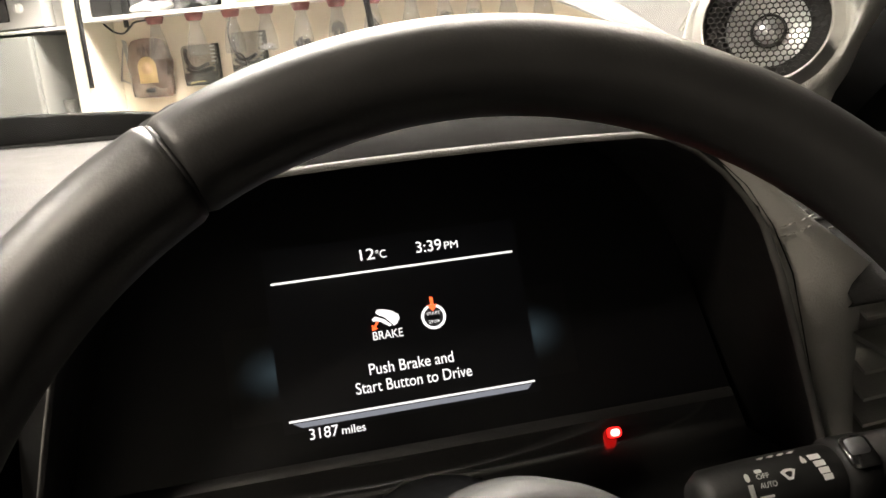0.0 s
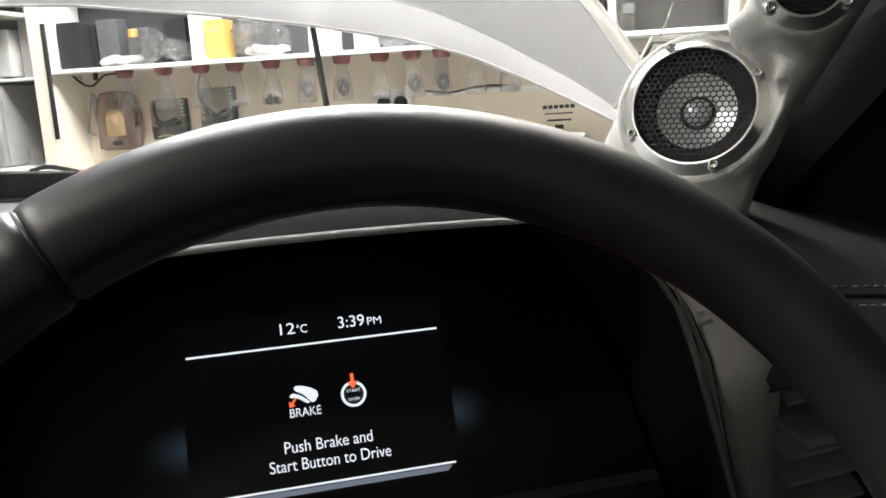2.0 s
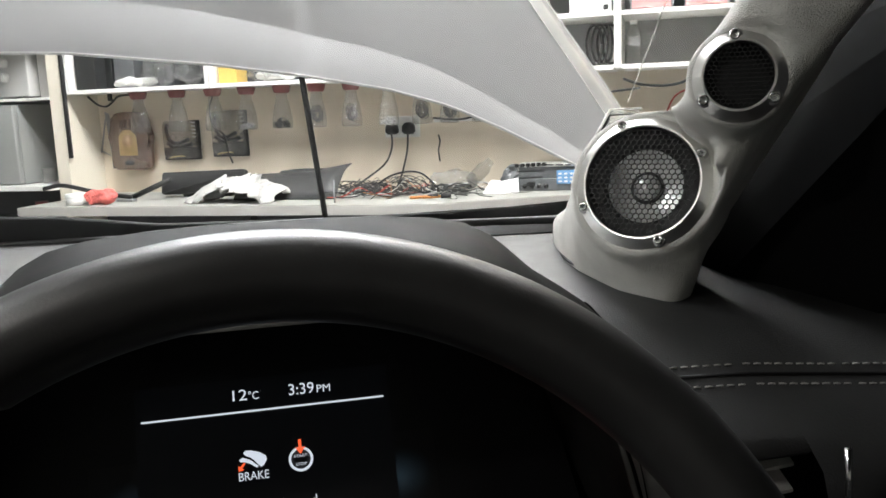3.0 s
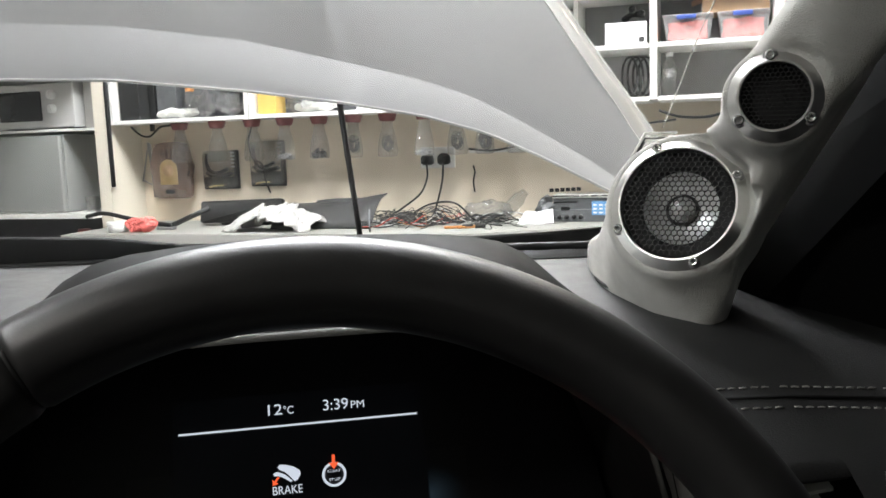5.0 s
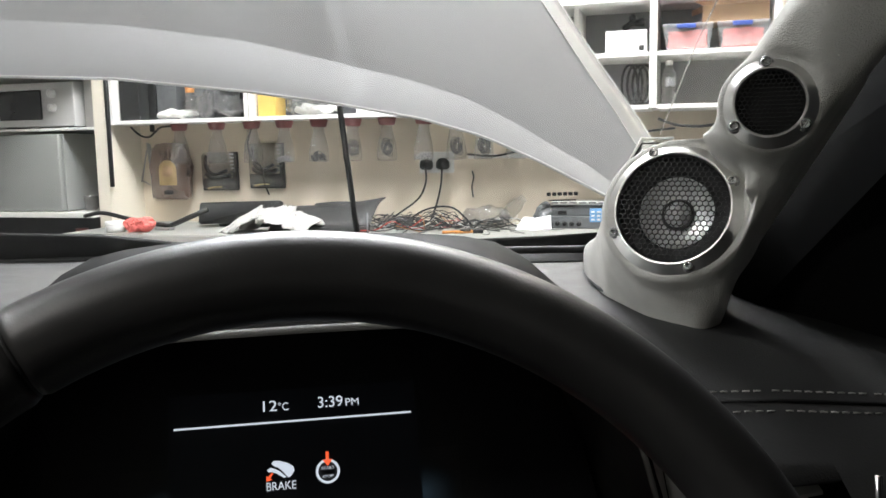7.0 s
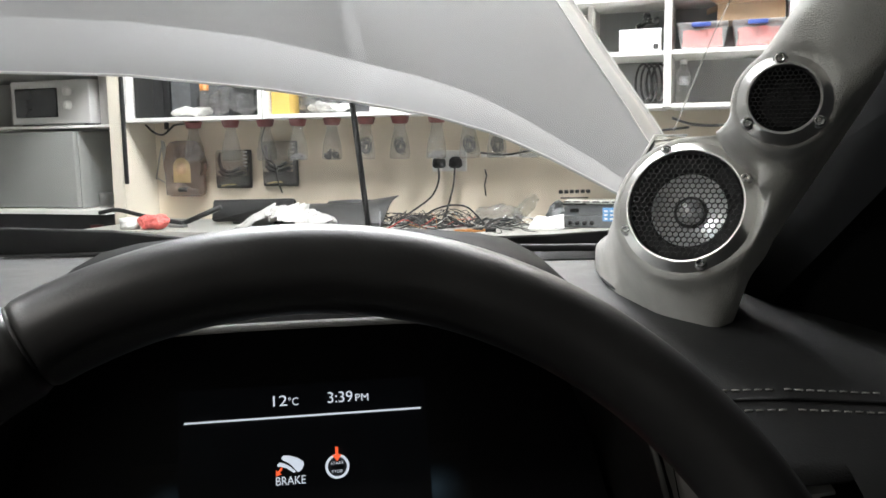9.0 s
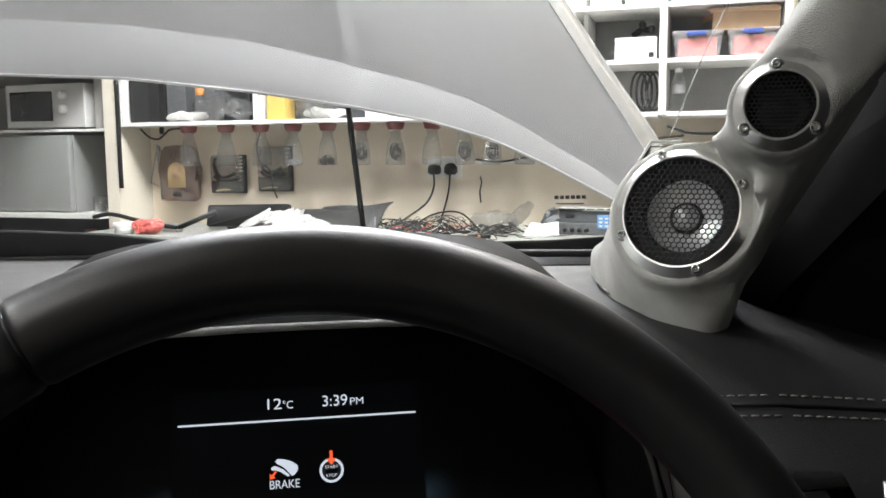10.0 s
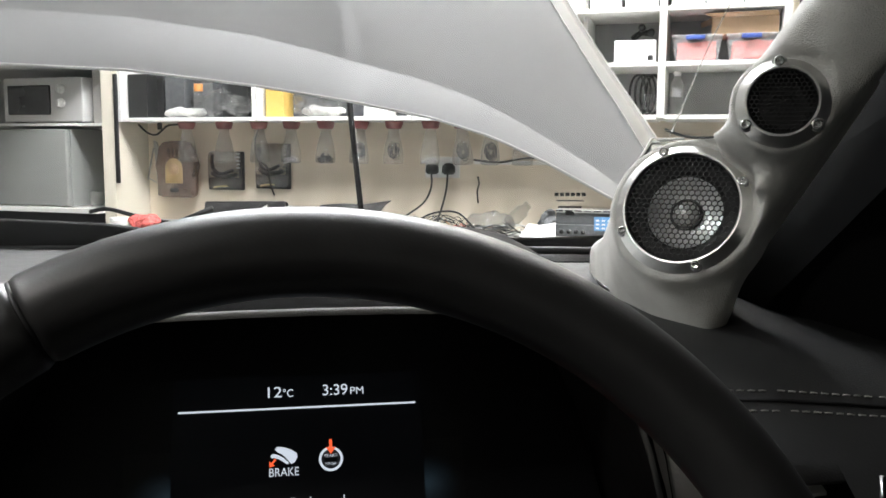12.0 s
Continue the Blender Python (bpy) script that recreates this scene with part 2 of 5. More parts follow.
def weighted(ob, angle=35):
    """Sharp edges past an angle, smooth elsewhere."""
    me = ob.data
    bm = bmesh.new()
    bm.from_mesh(me)
    for e in bm.edges:
        e.smooth = not (len(e.link_faces) == 2 and e.calc_face_angle(0) > radians(angle))
    bm.to_mesh(me)
    bm.free()
    return ob


def box(x0, y0, z0, x1, y1, z1, bevel=0.0, seg=2, bm=None):
    bm = bm or bmesh.new()
    r = bmesh.ops.create_cube(bm, size=1, matrix=Matrix.Translation(((x0 + x1) / 2, (y0 + y1) / 2, (z0 + z1) / 2))
                              @ Matrix.Diagonal((x1 - x0, y1 - y0, z1 - z0, 1)))
    if bevel:
        edges = list({e for v in r["verts"] for e in v.link_edges})
        bmesh.ops.bevel(bm, geom=edges, offset=bevel, segments=seg, affect="EDGES", profile=0.6)
    return bm


def axes(p, n, up=(0, 0, 1)):
    """Matrix at p with its z along n and its y as near up as can be."""
    z = Vector(n).normalized()
    x = Vector(up).cross(z)
    if x.length < 1e-4:
        x = Vector((1, 0, 0))
    x.normalize()
    y = z.cross(x)
    m = Matrix((x, y, z)).transposed().to_4x4()
    m.translation = Vector(p)
    return m


def lathe(profile, m, seg=48, bm=None, closed=False):
    """Revolve (radius, height) pairs round the z axis of m."""
    bm = bm or bmesh.new()
    rings = []
    for r, h in profile:
        if r < 1e-6:
            rings.append([bm.verts.new(m @ Vector((0, 0, h)))])
        else:
            rings.append([bm.verts.new(m @ Vector((r * math.cos(a * math.tau / seg), r * math.sin(a * math.tau / seg), h))) for a in range(seg)])
    pairs = list(zip(rings, rings[1:])) + ([(rings[-1], rings[0])] if closed else [])
    for a, b in pairs:
        for i in range(seg):
            j = (i + 1) % seg
            if len(a) == 1 and len(b) == 1:
                continue
            if len(a) == 1:
                bm.faces.new((a[0], b[i], b[j]))
            elif len(b) == 1:
                bm.faces.new((a[i], a[j], b[0]))
            else:
                bm.faces.new((a[i], a[j], b[j], b[i]))
    return bm


def tube(points, r, seg=8, bm=None, cap=True, taper=None):
    """A round bar along points."""
    bm = bm or bmesh.new()
    pts = [Vector(p) for p in points]
    rings = []
    side = None
    for i, p in enumerate(pts):
        d = (pts[min(i + 1, len(pts) - 1)] - pts[max(i - 1, 0)]).normalized()
        if side is None:
            side = d.orthogonal().normalized()
        side = (side - d * side.dot(d)).normalized()
        o = d.cross(side)
        rr = r if taper is None else r * taper[i]
        rings.append([bm.verts.new(p + (side * math.cos(a * math.tau / seg) + o * math.sin(a * math.tau / seg)) * rr) for a in range(seg)])
    for a, b in zip(rings, rings[1:]):
        for i in range(seg):
            j = (i + 1) % seg
            bm.faces.new((a[i], a[j], b[j], b[i]))
    if cap:
        bm.faces.new(rings[0])
        bm.faces.new(rings[-1][::-1])
    return bm


def curve(points, n=24):
    """Catmull-Rom through points."""
    p = [Vector(q) for q in points]
    p = [p[0] * 2 - p[1]] + p + [p[-1] * 2 - p[-2]]
    out = []
    for i in range(1, len(p) - 2):
        for k in range(n):
            t = k / n
            a, b, c, d = p[i - 1:i + 3]
            out.append(0.5 * (2 * b + (c - a) * t + (2 * a - 5 * b + 4 * c - d) * t * t + (3 * b - a - 3 * c + d) * t ** 3))
    return out + [p[-2]]


def grid(rows, bm=None):
    """Faces between rows of points with the same count."""
    bm = bm or bmesh.new()
    vs = [[bm.verts.new(Vector(p)) for p in row] for row in rows]
    for a, b in zip(vs, vs[1:]):
        for i in range(len(a) - 1):
            bm.faces.new((a[i], a[i + 1], b[i + 1], b[i]))
    return bm


def prism(outline, m, depth, bm=None, bevel=0.0):
    """An outline of (x, y) pairs in the plane of m, given depth along its z."""
    bm = bm or bmesh.new()
    a = [bm.verts.new(m @ Vector((x, y, 0))) for x, y in outline]
    b = [bm.verts.new(m @ Vector((x, y, depth))) for x, y in outline]
    bm.faces.new(a[::-1])
    bm.faces.new(b)
    for i in range(len(a)):
        j = (i + 1) % len(a)
        bm.faces.new((a[i], a[j], b[j], b[i]))
    if bevel:
        bmesh.ops.bevel(bm, geom=[e for e in bm.edges], offset=bevel, segments=2, affect="EDGES")
    return bm


def hull(points, bm=None):
    t = bmesh.new()
    for p in points:
        t.verts.new(Vector(p))
    r = bmesh.ops.convex_hull(t, input=t.verts)
    bmesh.ops.delete(t, geom=[v for v in t.verts if not v.link_faces], context="VERTS")
    me = bpy.data.meshes.new("scratch")
    t.to_mesh(me)
    t.free()
    bm = bm or bmesh.new()
    bm.from_mesh(me)
    bpy.data.meshes.remove(me)
    return bm


def interp(x, xs, ys):
    return float(np.interp(x, xs, ys))

# ================= the garage =================
def build_room():
    solid("floor", box(-3.6, -4.6, -0.1, 3.4, 4.2, 0.0), "floor", ROOM, "grey concrete garage floor", "floor")
    solid("ceiling", box(-3.6, -4.6, 3.3, 3.4, 4.2, 3.4), "ceiling", ROOM, "plain grey garage ceiling", "ceiling")
    solid("wall_north", box(-1.56, 3.62, 0, 3.3, 3.72, 3.3), "wall", ROOM, "cream painted wall behind the workbench", "wall")
    solid("wall_recess", box(-3.5, 3.95, 0, -1.56, 4.05, 3.3), "wall_grey", ROOM, "grey wall behind the fridge recess", "wall")
    solid("wall_east", box(3.3, -4.5, 0, 3.4, 4.05, 3.3), "wall_grey", ROOM, "plain grey side wall", "wall")
    solid("wall_west", box(-3.6, -4.5, 0, -3.5, 4.05, 3.3), "wall_grey", ROOM, "plain grey side wall", "wall")
    solid("wall_south", box(-3.5, -4.6, 0, 3.3, -4.5, 3.3), "wall_grey", ROOM, "plain grey rear wall", "wall")
    # Unseen block, added to keep the ceiling lamps off the fridge recess.
    solid("wall_bulkhead", box(-3.5, 2.9, 1.73, -1.61, 3.949, 3.3), "wall_grey", ROOM, "unseen grey block added above the fridge recess to shade it", "wall")
    solid("wall_post", box(-1.605, 3.36, 0, -1.535, 3.95, 3.3, 0.004), "cream_post", ROOM, "cream painted wooden post with screws", "post")


def ceiling_light(m, glows, length=1.5):
    t = thing("ceiling_light", (0, 0, 0), m, "white fluorescent batten fixed to the ceiling", "lamp", "ceiling battens")
    part("housing", box(-length / 2, -0.05, -0.05, length / 2, 0.05, -0.001, 0.01), "white_wood", t)
    part("tube", tube([(-length / 2 + 0.03, 0, -0.075), (length / 2 - 0.03, 0, -0.075)], 0.019, 12), glows, t, "glowing white tube")
    for s in (-1, 1):
        part("end_cap", box(s * (length / 2 - 0.02) - 0.012, -0.02, -0.098, s * (length / 2 - 0.02) + 0.012, 0.02, -0.049, 0.004), "white_wood", t)


def build_strip_lamp():
    """A dim strip lamp over the car, mirrored in its bonnet."""
    t = thing("strip_lamp", (0, 0, 3.05), CAR @ pose(0.16, 0.43, 0, 0, 0, -20), "dim white strip lamp hung below the garage ceiling", "lamp")
    part("housing", box(-0.035, -0.17, 3.035, 0.035, 0.75, 3.09, 0.006), "white_wood", t, smooth=False)
    part("diffuser", box(-0.025, -0.16, 3.02, 0.025, 0.74, 3.034, 0.004), "strip", t, "dim glowing diffuser")
    for y in (-0.1, 0.68):
        part("hanger", box(-0.01, y - 0.012, 3.089, 0.01, y + 0.012, 3.3, 0.002), "white_wood", t, smooth=False)


def shelf_unit(name, x0, x1, y0, y1, levels, label, back, top=2.1, thick=0.018, post=0.018):
    t = thing(name, (x0, y0, levels[0]), ROOM, label, "shelf")
    for z in levels:
        part("board", box(x0, y0, z, x1, y1, z + thick, 0.002), "white_wood", t, smooth=False)
    for x in (x0 - post, x1):
        part("side_panel", box(x, y0 - 0.002, levels[0] - 0.001, x + post, y1, top, 0.002), "white_wood", t, smooth=False)
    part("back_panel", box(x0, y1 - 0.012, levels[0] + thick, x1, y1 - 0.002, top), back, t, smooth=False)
    return t


def hanging_bottle(fill, tone):
    """A clear square-shouldered flask hung by its red lid from the underside of the shelf."""
    t = thing("storage_bottle", (0, 0, 0), ROOM, "clear plastic bottle hung by its red lid under the shelf", "bottle", "bottles under the shelf")
    prof = [(0.0, -0.188), (0.034, -0.19), (0.042, -0.187), (0.0445, -0.18), (0.0445, -0.165), (0.0425, -0.14), (0.037, -0.105), (0.031, -0.075), (0.027, -0.055), (0.0265, -0.03)]
    bm = lathe(prof, Matrix.Identity(4), 28)
    for v in bm.verts:
        r = math.hypot(v.co.x, v.co.y)
        if r > 1e-5:
            c, q = abs(v.co.x / r), abs(v.co.y / r)
            k = 1 + (1 / (c ** 5 + q ** 5) ** 0.2 - 1) * min(1, max(0, (-0.05 - v.co.z) / 0.05))
            v.co.x *= k * 0.93
            v.co.y *= k * 0.72
    part("body", bm, "bottle_clear", t)
    part("lid", lathe([(0, 0.0), (0.041, 0.0), (0.042, -0.004), (0.034, -0.032), (0.031, -0.034), (0, -0.034)], Matrix.Identity(4), 24), "red_lid", t, "red screw lid")
    rnd = random.Random(fill)
    if fill == 3:
        bm = bmesh.new()
        for k in range(11):
            r, cx, cz = rnd.uniform(0.010, 0.023), rnd.uniform(-0.008, 0.008), rnd.uniform(-0.012, 0.012)
            tilt, tall = rnd.uniform(-0.6, 0.6), rnd.uniform(1.0, 1.9)
            tube([(cx + r * math.cos(a / 20 * math.tau), tilt * r * math.sin(a / 20 * math.tau) - 0.012 + 0.002 * k, -0.135 + cz + tall * r * math.sin(a / 20 * math.tau)) for a in range(21)], 0.0017, 6, bm)
        part("contents", bm, tone, t, "coil of dark wire inside")
    elif fill:
        bm = bmesh.new()
        for i in range(70):
            a, r = rnd.random() * math.tau, math.sqrt(rnd.random()) * 0.034
            z = -0.183 + rnd.random() * 0.022 * fill * (1.1 - r / 0.05)
            bmesh.ops.create_cube(bm, size=1, matrix=pose(r * math.cos(a), 0.7 * r * math.sin(a), z, rnd.random() * 180, rnd.random() * 180, 0) @ Matrix.Diagonal((rnd.uniform(0.004, 0.008), rnd.uniform(0.004, 0.008), rnd.uniform(0.008, 0.022), 1)))
        part("contents", bm, tone, t, "small loose parts inside", smooth=False)
    return t


def build_bottles():
    kinds = [hanging_bottle(0, "steel"), hanging_bottle(1, "steel"), hanging_bottle(2, "dark_plastic"), hanging_bottle(3, "cable")]
    spots = [(-1.19, 0), (-0.985, 0), (-0.80, 0), (-0.631, 1), (-0.457, 2), (-0.29, 3), (-0.127, 3), (0.045, 1), (0.187, 3), (0.318, 3), (0.46, 0), (0.6, 1)]
    used = set()
    for x, k in spots:
        m = Matrix.Translation((x, 3.45, 1.394)) @ pose(0, 0, 0, random.uniform(-2, 2), random.uniform(-2, 2), random.uniform(-12, 12))
        if k not in used:
            kinds[k].matrix_basis = m
            used.add(k)
        else:
            copy_thing(kinds[k], m)


def rounded(w, h, r, n=5):
    out = []
    for cx, cy, a0 in ((w / 2 - r, h / 2 - r, 0), (-w / 2 + r, h / 2 - r, 90), (-w / 2 + r, -h / 2 + r, 180), (w / 2 - r, -h / 2 + r, 270)):
        for i in range(n + 1):
            a = radians(a0 + 90 * i / n)
            out.append((cx + r * math.cos(a), cy + r * math.sin(a)))
    return out


def facing(x, y, z):
    """Plane on the bench wall, its z towards the car."""
    return axes((x, y, z), (0, -1, 0))


def build_wall_things():
    # cupboards above the bench
    for i, (x0, x1) in enumerate(((-1.505, -0.795), (-0.752, -0.04), (0.0, 0.71))):
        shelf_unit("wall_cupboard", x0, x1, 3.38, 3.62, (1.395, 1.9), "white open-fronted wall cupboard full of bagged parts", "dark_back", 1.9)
    # hanging black strap by the post
    t = thing("hanging_strap", (-1.50, 3.36, 1.2), ROOM, "black flat strap hanging beside the cream post", "strap")
    part("strap_body", grid([[(-1.527 + 0.02 * k, 3.352, 1.62 - 0.075 * i - 0.002 * i * i) for k in (0, 0.55, 1.1)] for i in range(7)]), "cable", t)
    t.children[0].modifiers.new("thick", "SOLIDIFY").thickness = 0.006
    # brown bottle
    t = thing("brown_bottle", (-1.33, 3.55, 1.02), ROOM, "flat brown tinted plastic bottle with a tan label on the wall", "bottle")
    out = [(-0.095, -0.14), (0.095, -0.14), (0.105, -0.12), (0.108, -0.04), (0.098, 0.02), (0.104, 0.08), (0.09, 0.125), (0.05, 0.14), (-0.05, 0.14), (-0.09, 0.125), (-0.104, 0.08), (-0.098, 0.02), (-0.108, -0.04), (-0.105, -0.12)]
    f = facing(-1.33, 3.6, 1.165)
    part("body", prism(out, f, 0.06, bevel=0.012), "amber", t)
    part("label", prism([(-0.05, -0.075), (0.05, -0.075), (0.05, 0.0)] + [(0.05 * math.cos(radians(a)), 0.0 + 0.05 * math.sin(radians(a))) for a in range(15, 180, 15)] + [(-0.05, 0.0)], f @ Matrix.Translation((0, 0.005, 0.062)), 0.002), "gold", t, "tan arched label")
    part("label_disc", prism([(0.03 * math.cos(a / 16 * math.tau), 0.03 * math.sin(a / 16 * math.tau)) for a in range(16)], f @ Matrix.Translation((0, 0.0, 0.065)), 0.002), "cardboard", t)
    part("label_bar", prism(rounded(0.05, 0.02, 0.004), f @ Matrix.Translation((0, -0.105, 0.062)), 0.002), "pack_black", t)
    for k in range(4):
        part("ridge", prism(rounded(0.01, 0.05 - 0.008 * abs(k - 1.5), 0.004), f @ Matrix.Translation((-0.04 + 0.027 * k, 0.085, 0.058)), 0.006), "amber", t)
    # two black packs
    for x, z, h, w in ((-1.075, 1.16, 0.19, 0.20), (-0.815, 1.185, 0.22, 0.19)):
        t = thing("blister_pack", (x, 3.6, z - h / 2), ROOM, "black card blister pack hung flat on the wall", "pack", "packs on the wall")
        f = facing(x, 3.612, z)
        low = f @ Matrix.Translation((0, -h * 0.34, 0))
        part("card", prism(rounded(w, h * 0.32, 0.006), low, 0.006), "pack_black", t, smooth=False)
        part("card_edge", prism([(w * 0.5, -h * 0.2), (w * 0.5, h * 0.5), (w * 0.30, h * 0.5), (w * 0.36, h * 0.3), (w * 0.36, -h * 0.2)], f, 0.005), "pack_black", t, "printed black side flap", smooth=False)
        part("blister", prism(rounded(w * 0.92, h * 0.96, 0.02), f @ Matrix.Translation((0, h * 0.02, 0.0065)), 0.018, bevel=0.004), "bottle_clear", t, "clear plastic blister")
        part("tool", tube(curve([f @ Vector(p) for p in ((-w * 0.36, h * 0.42, 0.012), (-w * 0.38, h * 0.2, 0.014), (-w * 0.3, 0.0, 0.015), (-w * 0.1, -h * 0.08, 0.014), (w * 0.2, h * 0.02, 0.012))], 6), 0.009, 8), "pack_black", t, "curved black tool inside")
        part("tool", tube(curve([f @ Vector(p) for p in ((-w * 0.38, -h * 0.05, 0.012), (-w * 0.2, -h * 0.16, 0.014), (w * 0.1, -h * 0.14, 0.013), (w * 0.3, -h * 0.1, 0.012))], 6), 0.011, 8), "pack_black", t)
        part("print_swash", prism([(-0.045, -0.008), (0.0, 0.0), (0.045, 0.001), (0.03, 0.007), (-0.005, 0.006), (-0.04, 0.001)], f @ Matrix.Translation((-0.02, -h * 0.42, 0.025)), 0.001), "pack_gold", t)
        for k in range(7):
            part("print_bar", prism(rounded(0.022, 0.006, 0.002), f @ Matrix.Translation((w * 0.4, h * 0.44 - k * h * 0.09, 0.0265)), 0.001), "pack_white" if k < 5 else "radio", t)

    # coil of thin black wire round the packs
    t = thing("hung_wire", (-0.9, 3.58, 1.1), ROOM, "thin black wire looped over a wall hook", "cable")
    part("wire_loop", tube(curve([(-0.86, 3.57, 1.39), (-0.885, 3.56, 1.3), (-0.87, 3.56, 1.22), (-0.82, 3.56, 1.18), (-0.805, 3.56, 1.1), (-0.79, 3.57, 1.045)], 8), 0.004, 6), "cable", t)
    # gun-shaped tool and hook on the left
    t = thing("wall_tool", (-1.49, 3.6, 1.1), ROOM, "long grey file hung on the wall by the post", "tool")
    part("blade", prism([(-0.008, -0.14), (0.008, -0.14), (0.012, 0.02), (0.008, 0.11), (-0.008, 0.12)], facing(-1.475, 3.615, 1.19) @ pose(0, 0, 0, 0, 0, 5), 0.012), "steel", t, smooth=False)
    part("handle", tube([(-1.462, 3.6, 1.08), (-1.458, 3.6, 1.03)], 0.01, 8), "dark_plastic", t)
    t = thing("wire_frame_hook", (-1.5, 3.6, 1.1), ROOM, "bent grey wire hook on the wall", "hook")
    part("wire", tube([(-1.53, 3.6, 1.11), (-1.49, 3.6, 1.27), (-1.4, 3.6, 1.26), (-1.45, 3.6, 1.08), (-1.53, 3.6, 1.12)], 0.004, 6), "steel", t)
    # drooping cable under the cupboard
    t = thing("drooping_cable", (-1.4, 3.5, 1.33), ROOM, "dark cable drooping below the cupboard", "cable")
    part("cable_run", tube(curve([(-1.5, 3.5, 1.385), (-1.45, 3.5, 1.345), (-1.40, 3.5, 1.335), (-1.36, 3.5, 1.36), (-1.33, 3.5, 1.38), (-1.27, 3.5, 1.385)], 8), 0.005, 6), "cable", t)
    part("clip", box(-1.385, 3.49, 1.36, -1.37, 3.51, 1.394, 0.002), "cable", t)
    # double socket
    t = thing("double_socket", (0.05, 3.62, 1.145), ROOM, "white double wall socket with two black plugs", "socket")
    part("plate", box(-0.033, 3.606, 1.142, 0.132, 3.6195, 1.238, 0.004), "appliance", t, smooth=False)
    for x in (0.008, 0.086):
        p = part("plug", prism([(-0.026, -0.02), (0.026, -0.02), (0.03, 0.0), (0.024, 0.026), (0.0, 0.034), (-0.024, 0.026), (-0.03, 0.0)], facing(x, 3.6055, 1.178), 0.036, bevel=0.006), "rubber", t, "black moulded plug")
        part("switch", box(x - 0.008, 3.601, 1.218, x + 0.008, 3.6055, 1.232, 0.002), "appliance", t)
    part("lead", tube(curve([(0.008, 3.575, 1.165), (0.012, 3.56, 1.1), (-0.02, 3.55, 1.03), (-0.09, 3.5, 0.97), (-0.13, 3.45, 0.94)], 8), 0.005, 6), "cable", t)
    part("lead", tube(curve([(0.086, 3.575, 1.165), (0.082, 3.56, 1.08), (0.06, 3.54, 0.98), (0.05, 3.5, 0.93)], 8), 0.005, 6), "cable", t)
    # conduit on the wall
    t = thing("wall_conduit", (0.5, 3.6, 1.2), ROOM, "thin white cable trunking along the wall", "conduit")
    part("trunking", box(0.2, 3.605, 1.205, 0.75, 3.6195, 1.222, 0.003), "white_wood", t, smooth=False)
    part("wire", tube(curve([(0.2, 3.6, 1.225), (0.32, 3.6, 1.215), (0.45, 3.6, 1.235), (0.6, 3.6, 1.228)], 8), 0.005, 6), "cable", t)
    t = thing("wall_scratch", (0.215, 3.618, 1.03), ROOM, "dark jagged crack in the paint", "crack")
    part("crack", tube([(0.215, 3.62, 1.15), (0.222, 3.62, 1.12), (0.212, 3.62, 1.08), (0.218, 3.62, 1.03)], 0.004, 5), "cable", t)


def crumple(bm, amount, freq, seed=0.0):
    for v in bm.verts:
        n = noise.noise_vector(v.co * freq + Vector((seed, seed * 0.7, 0)))
        v.co += n * amount


def bag(name, x, y, z, w, d, h, material, label, seed, category="bag"):
    """A crumpled bag standing at x, y, z."""
    bm = bmesh.new()
    bmesh.ops.create_icosphere(bm, subdivisions=4, radius=1)
    for v in bm.verts:
        v.co = Vector((v.co.x * w / 2, v.co.y * d / 2, max(v.co.z, -0.75) * h / 2))
    crumple(bm, min(w, h) * 0.3, 18, seed)
    crumple(bm, min(w, h) * 0.14, 60, seed + 3)
    low = min(v.co.z for v in bm.verts)
    bmesh.ops.translate(bm, verts=bm.verts, vec=(x, y, z - low))
    t = thing(name, (x, y, z), ROOM, label, category)
    part("film", bm, material, t, smooth=False)
    return t


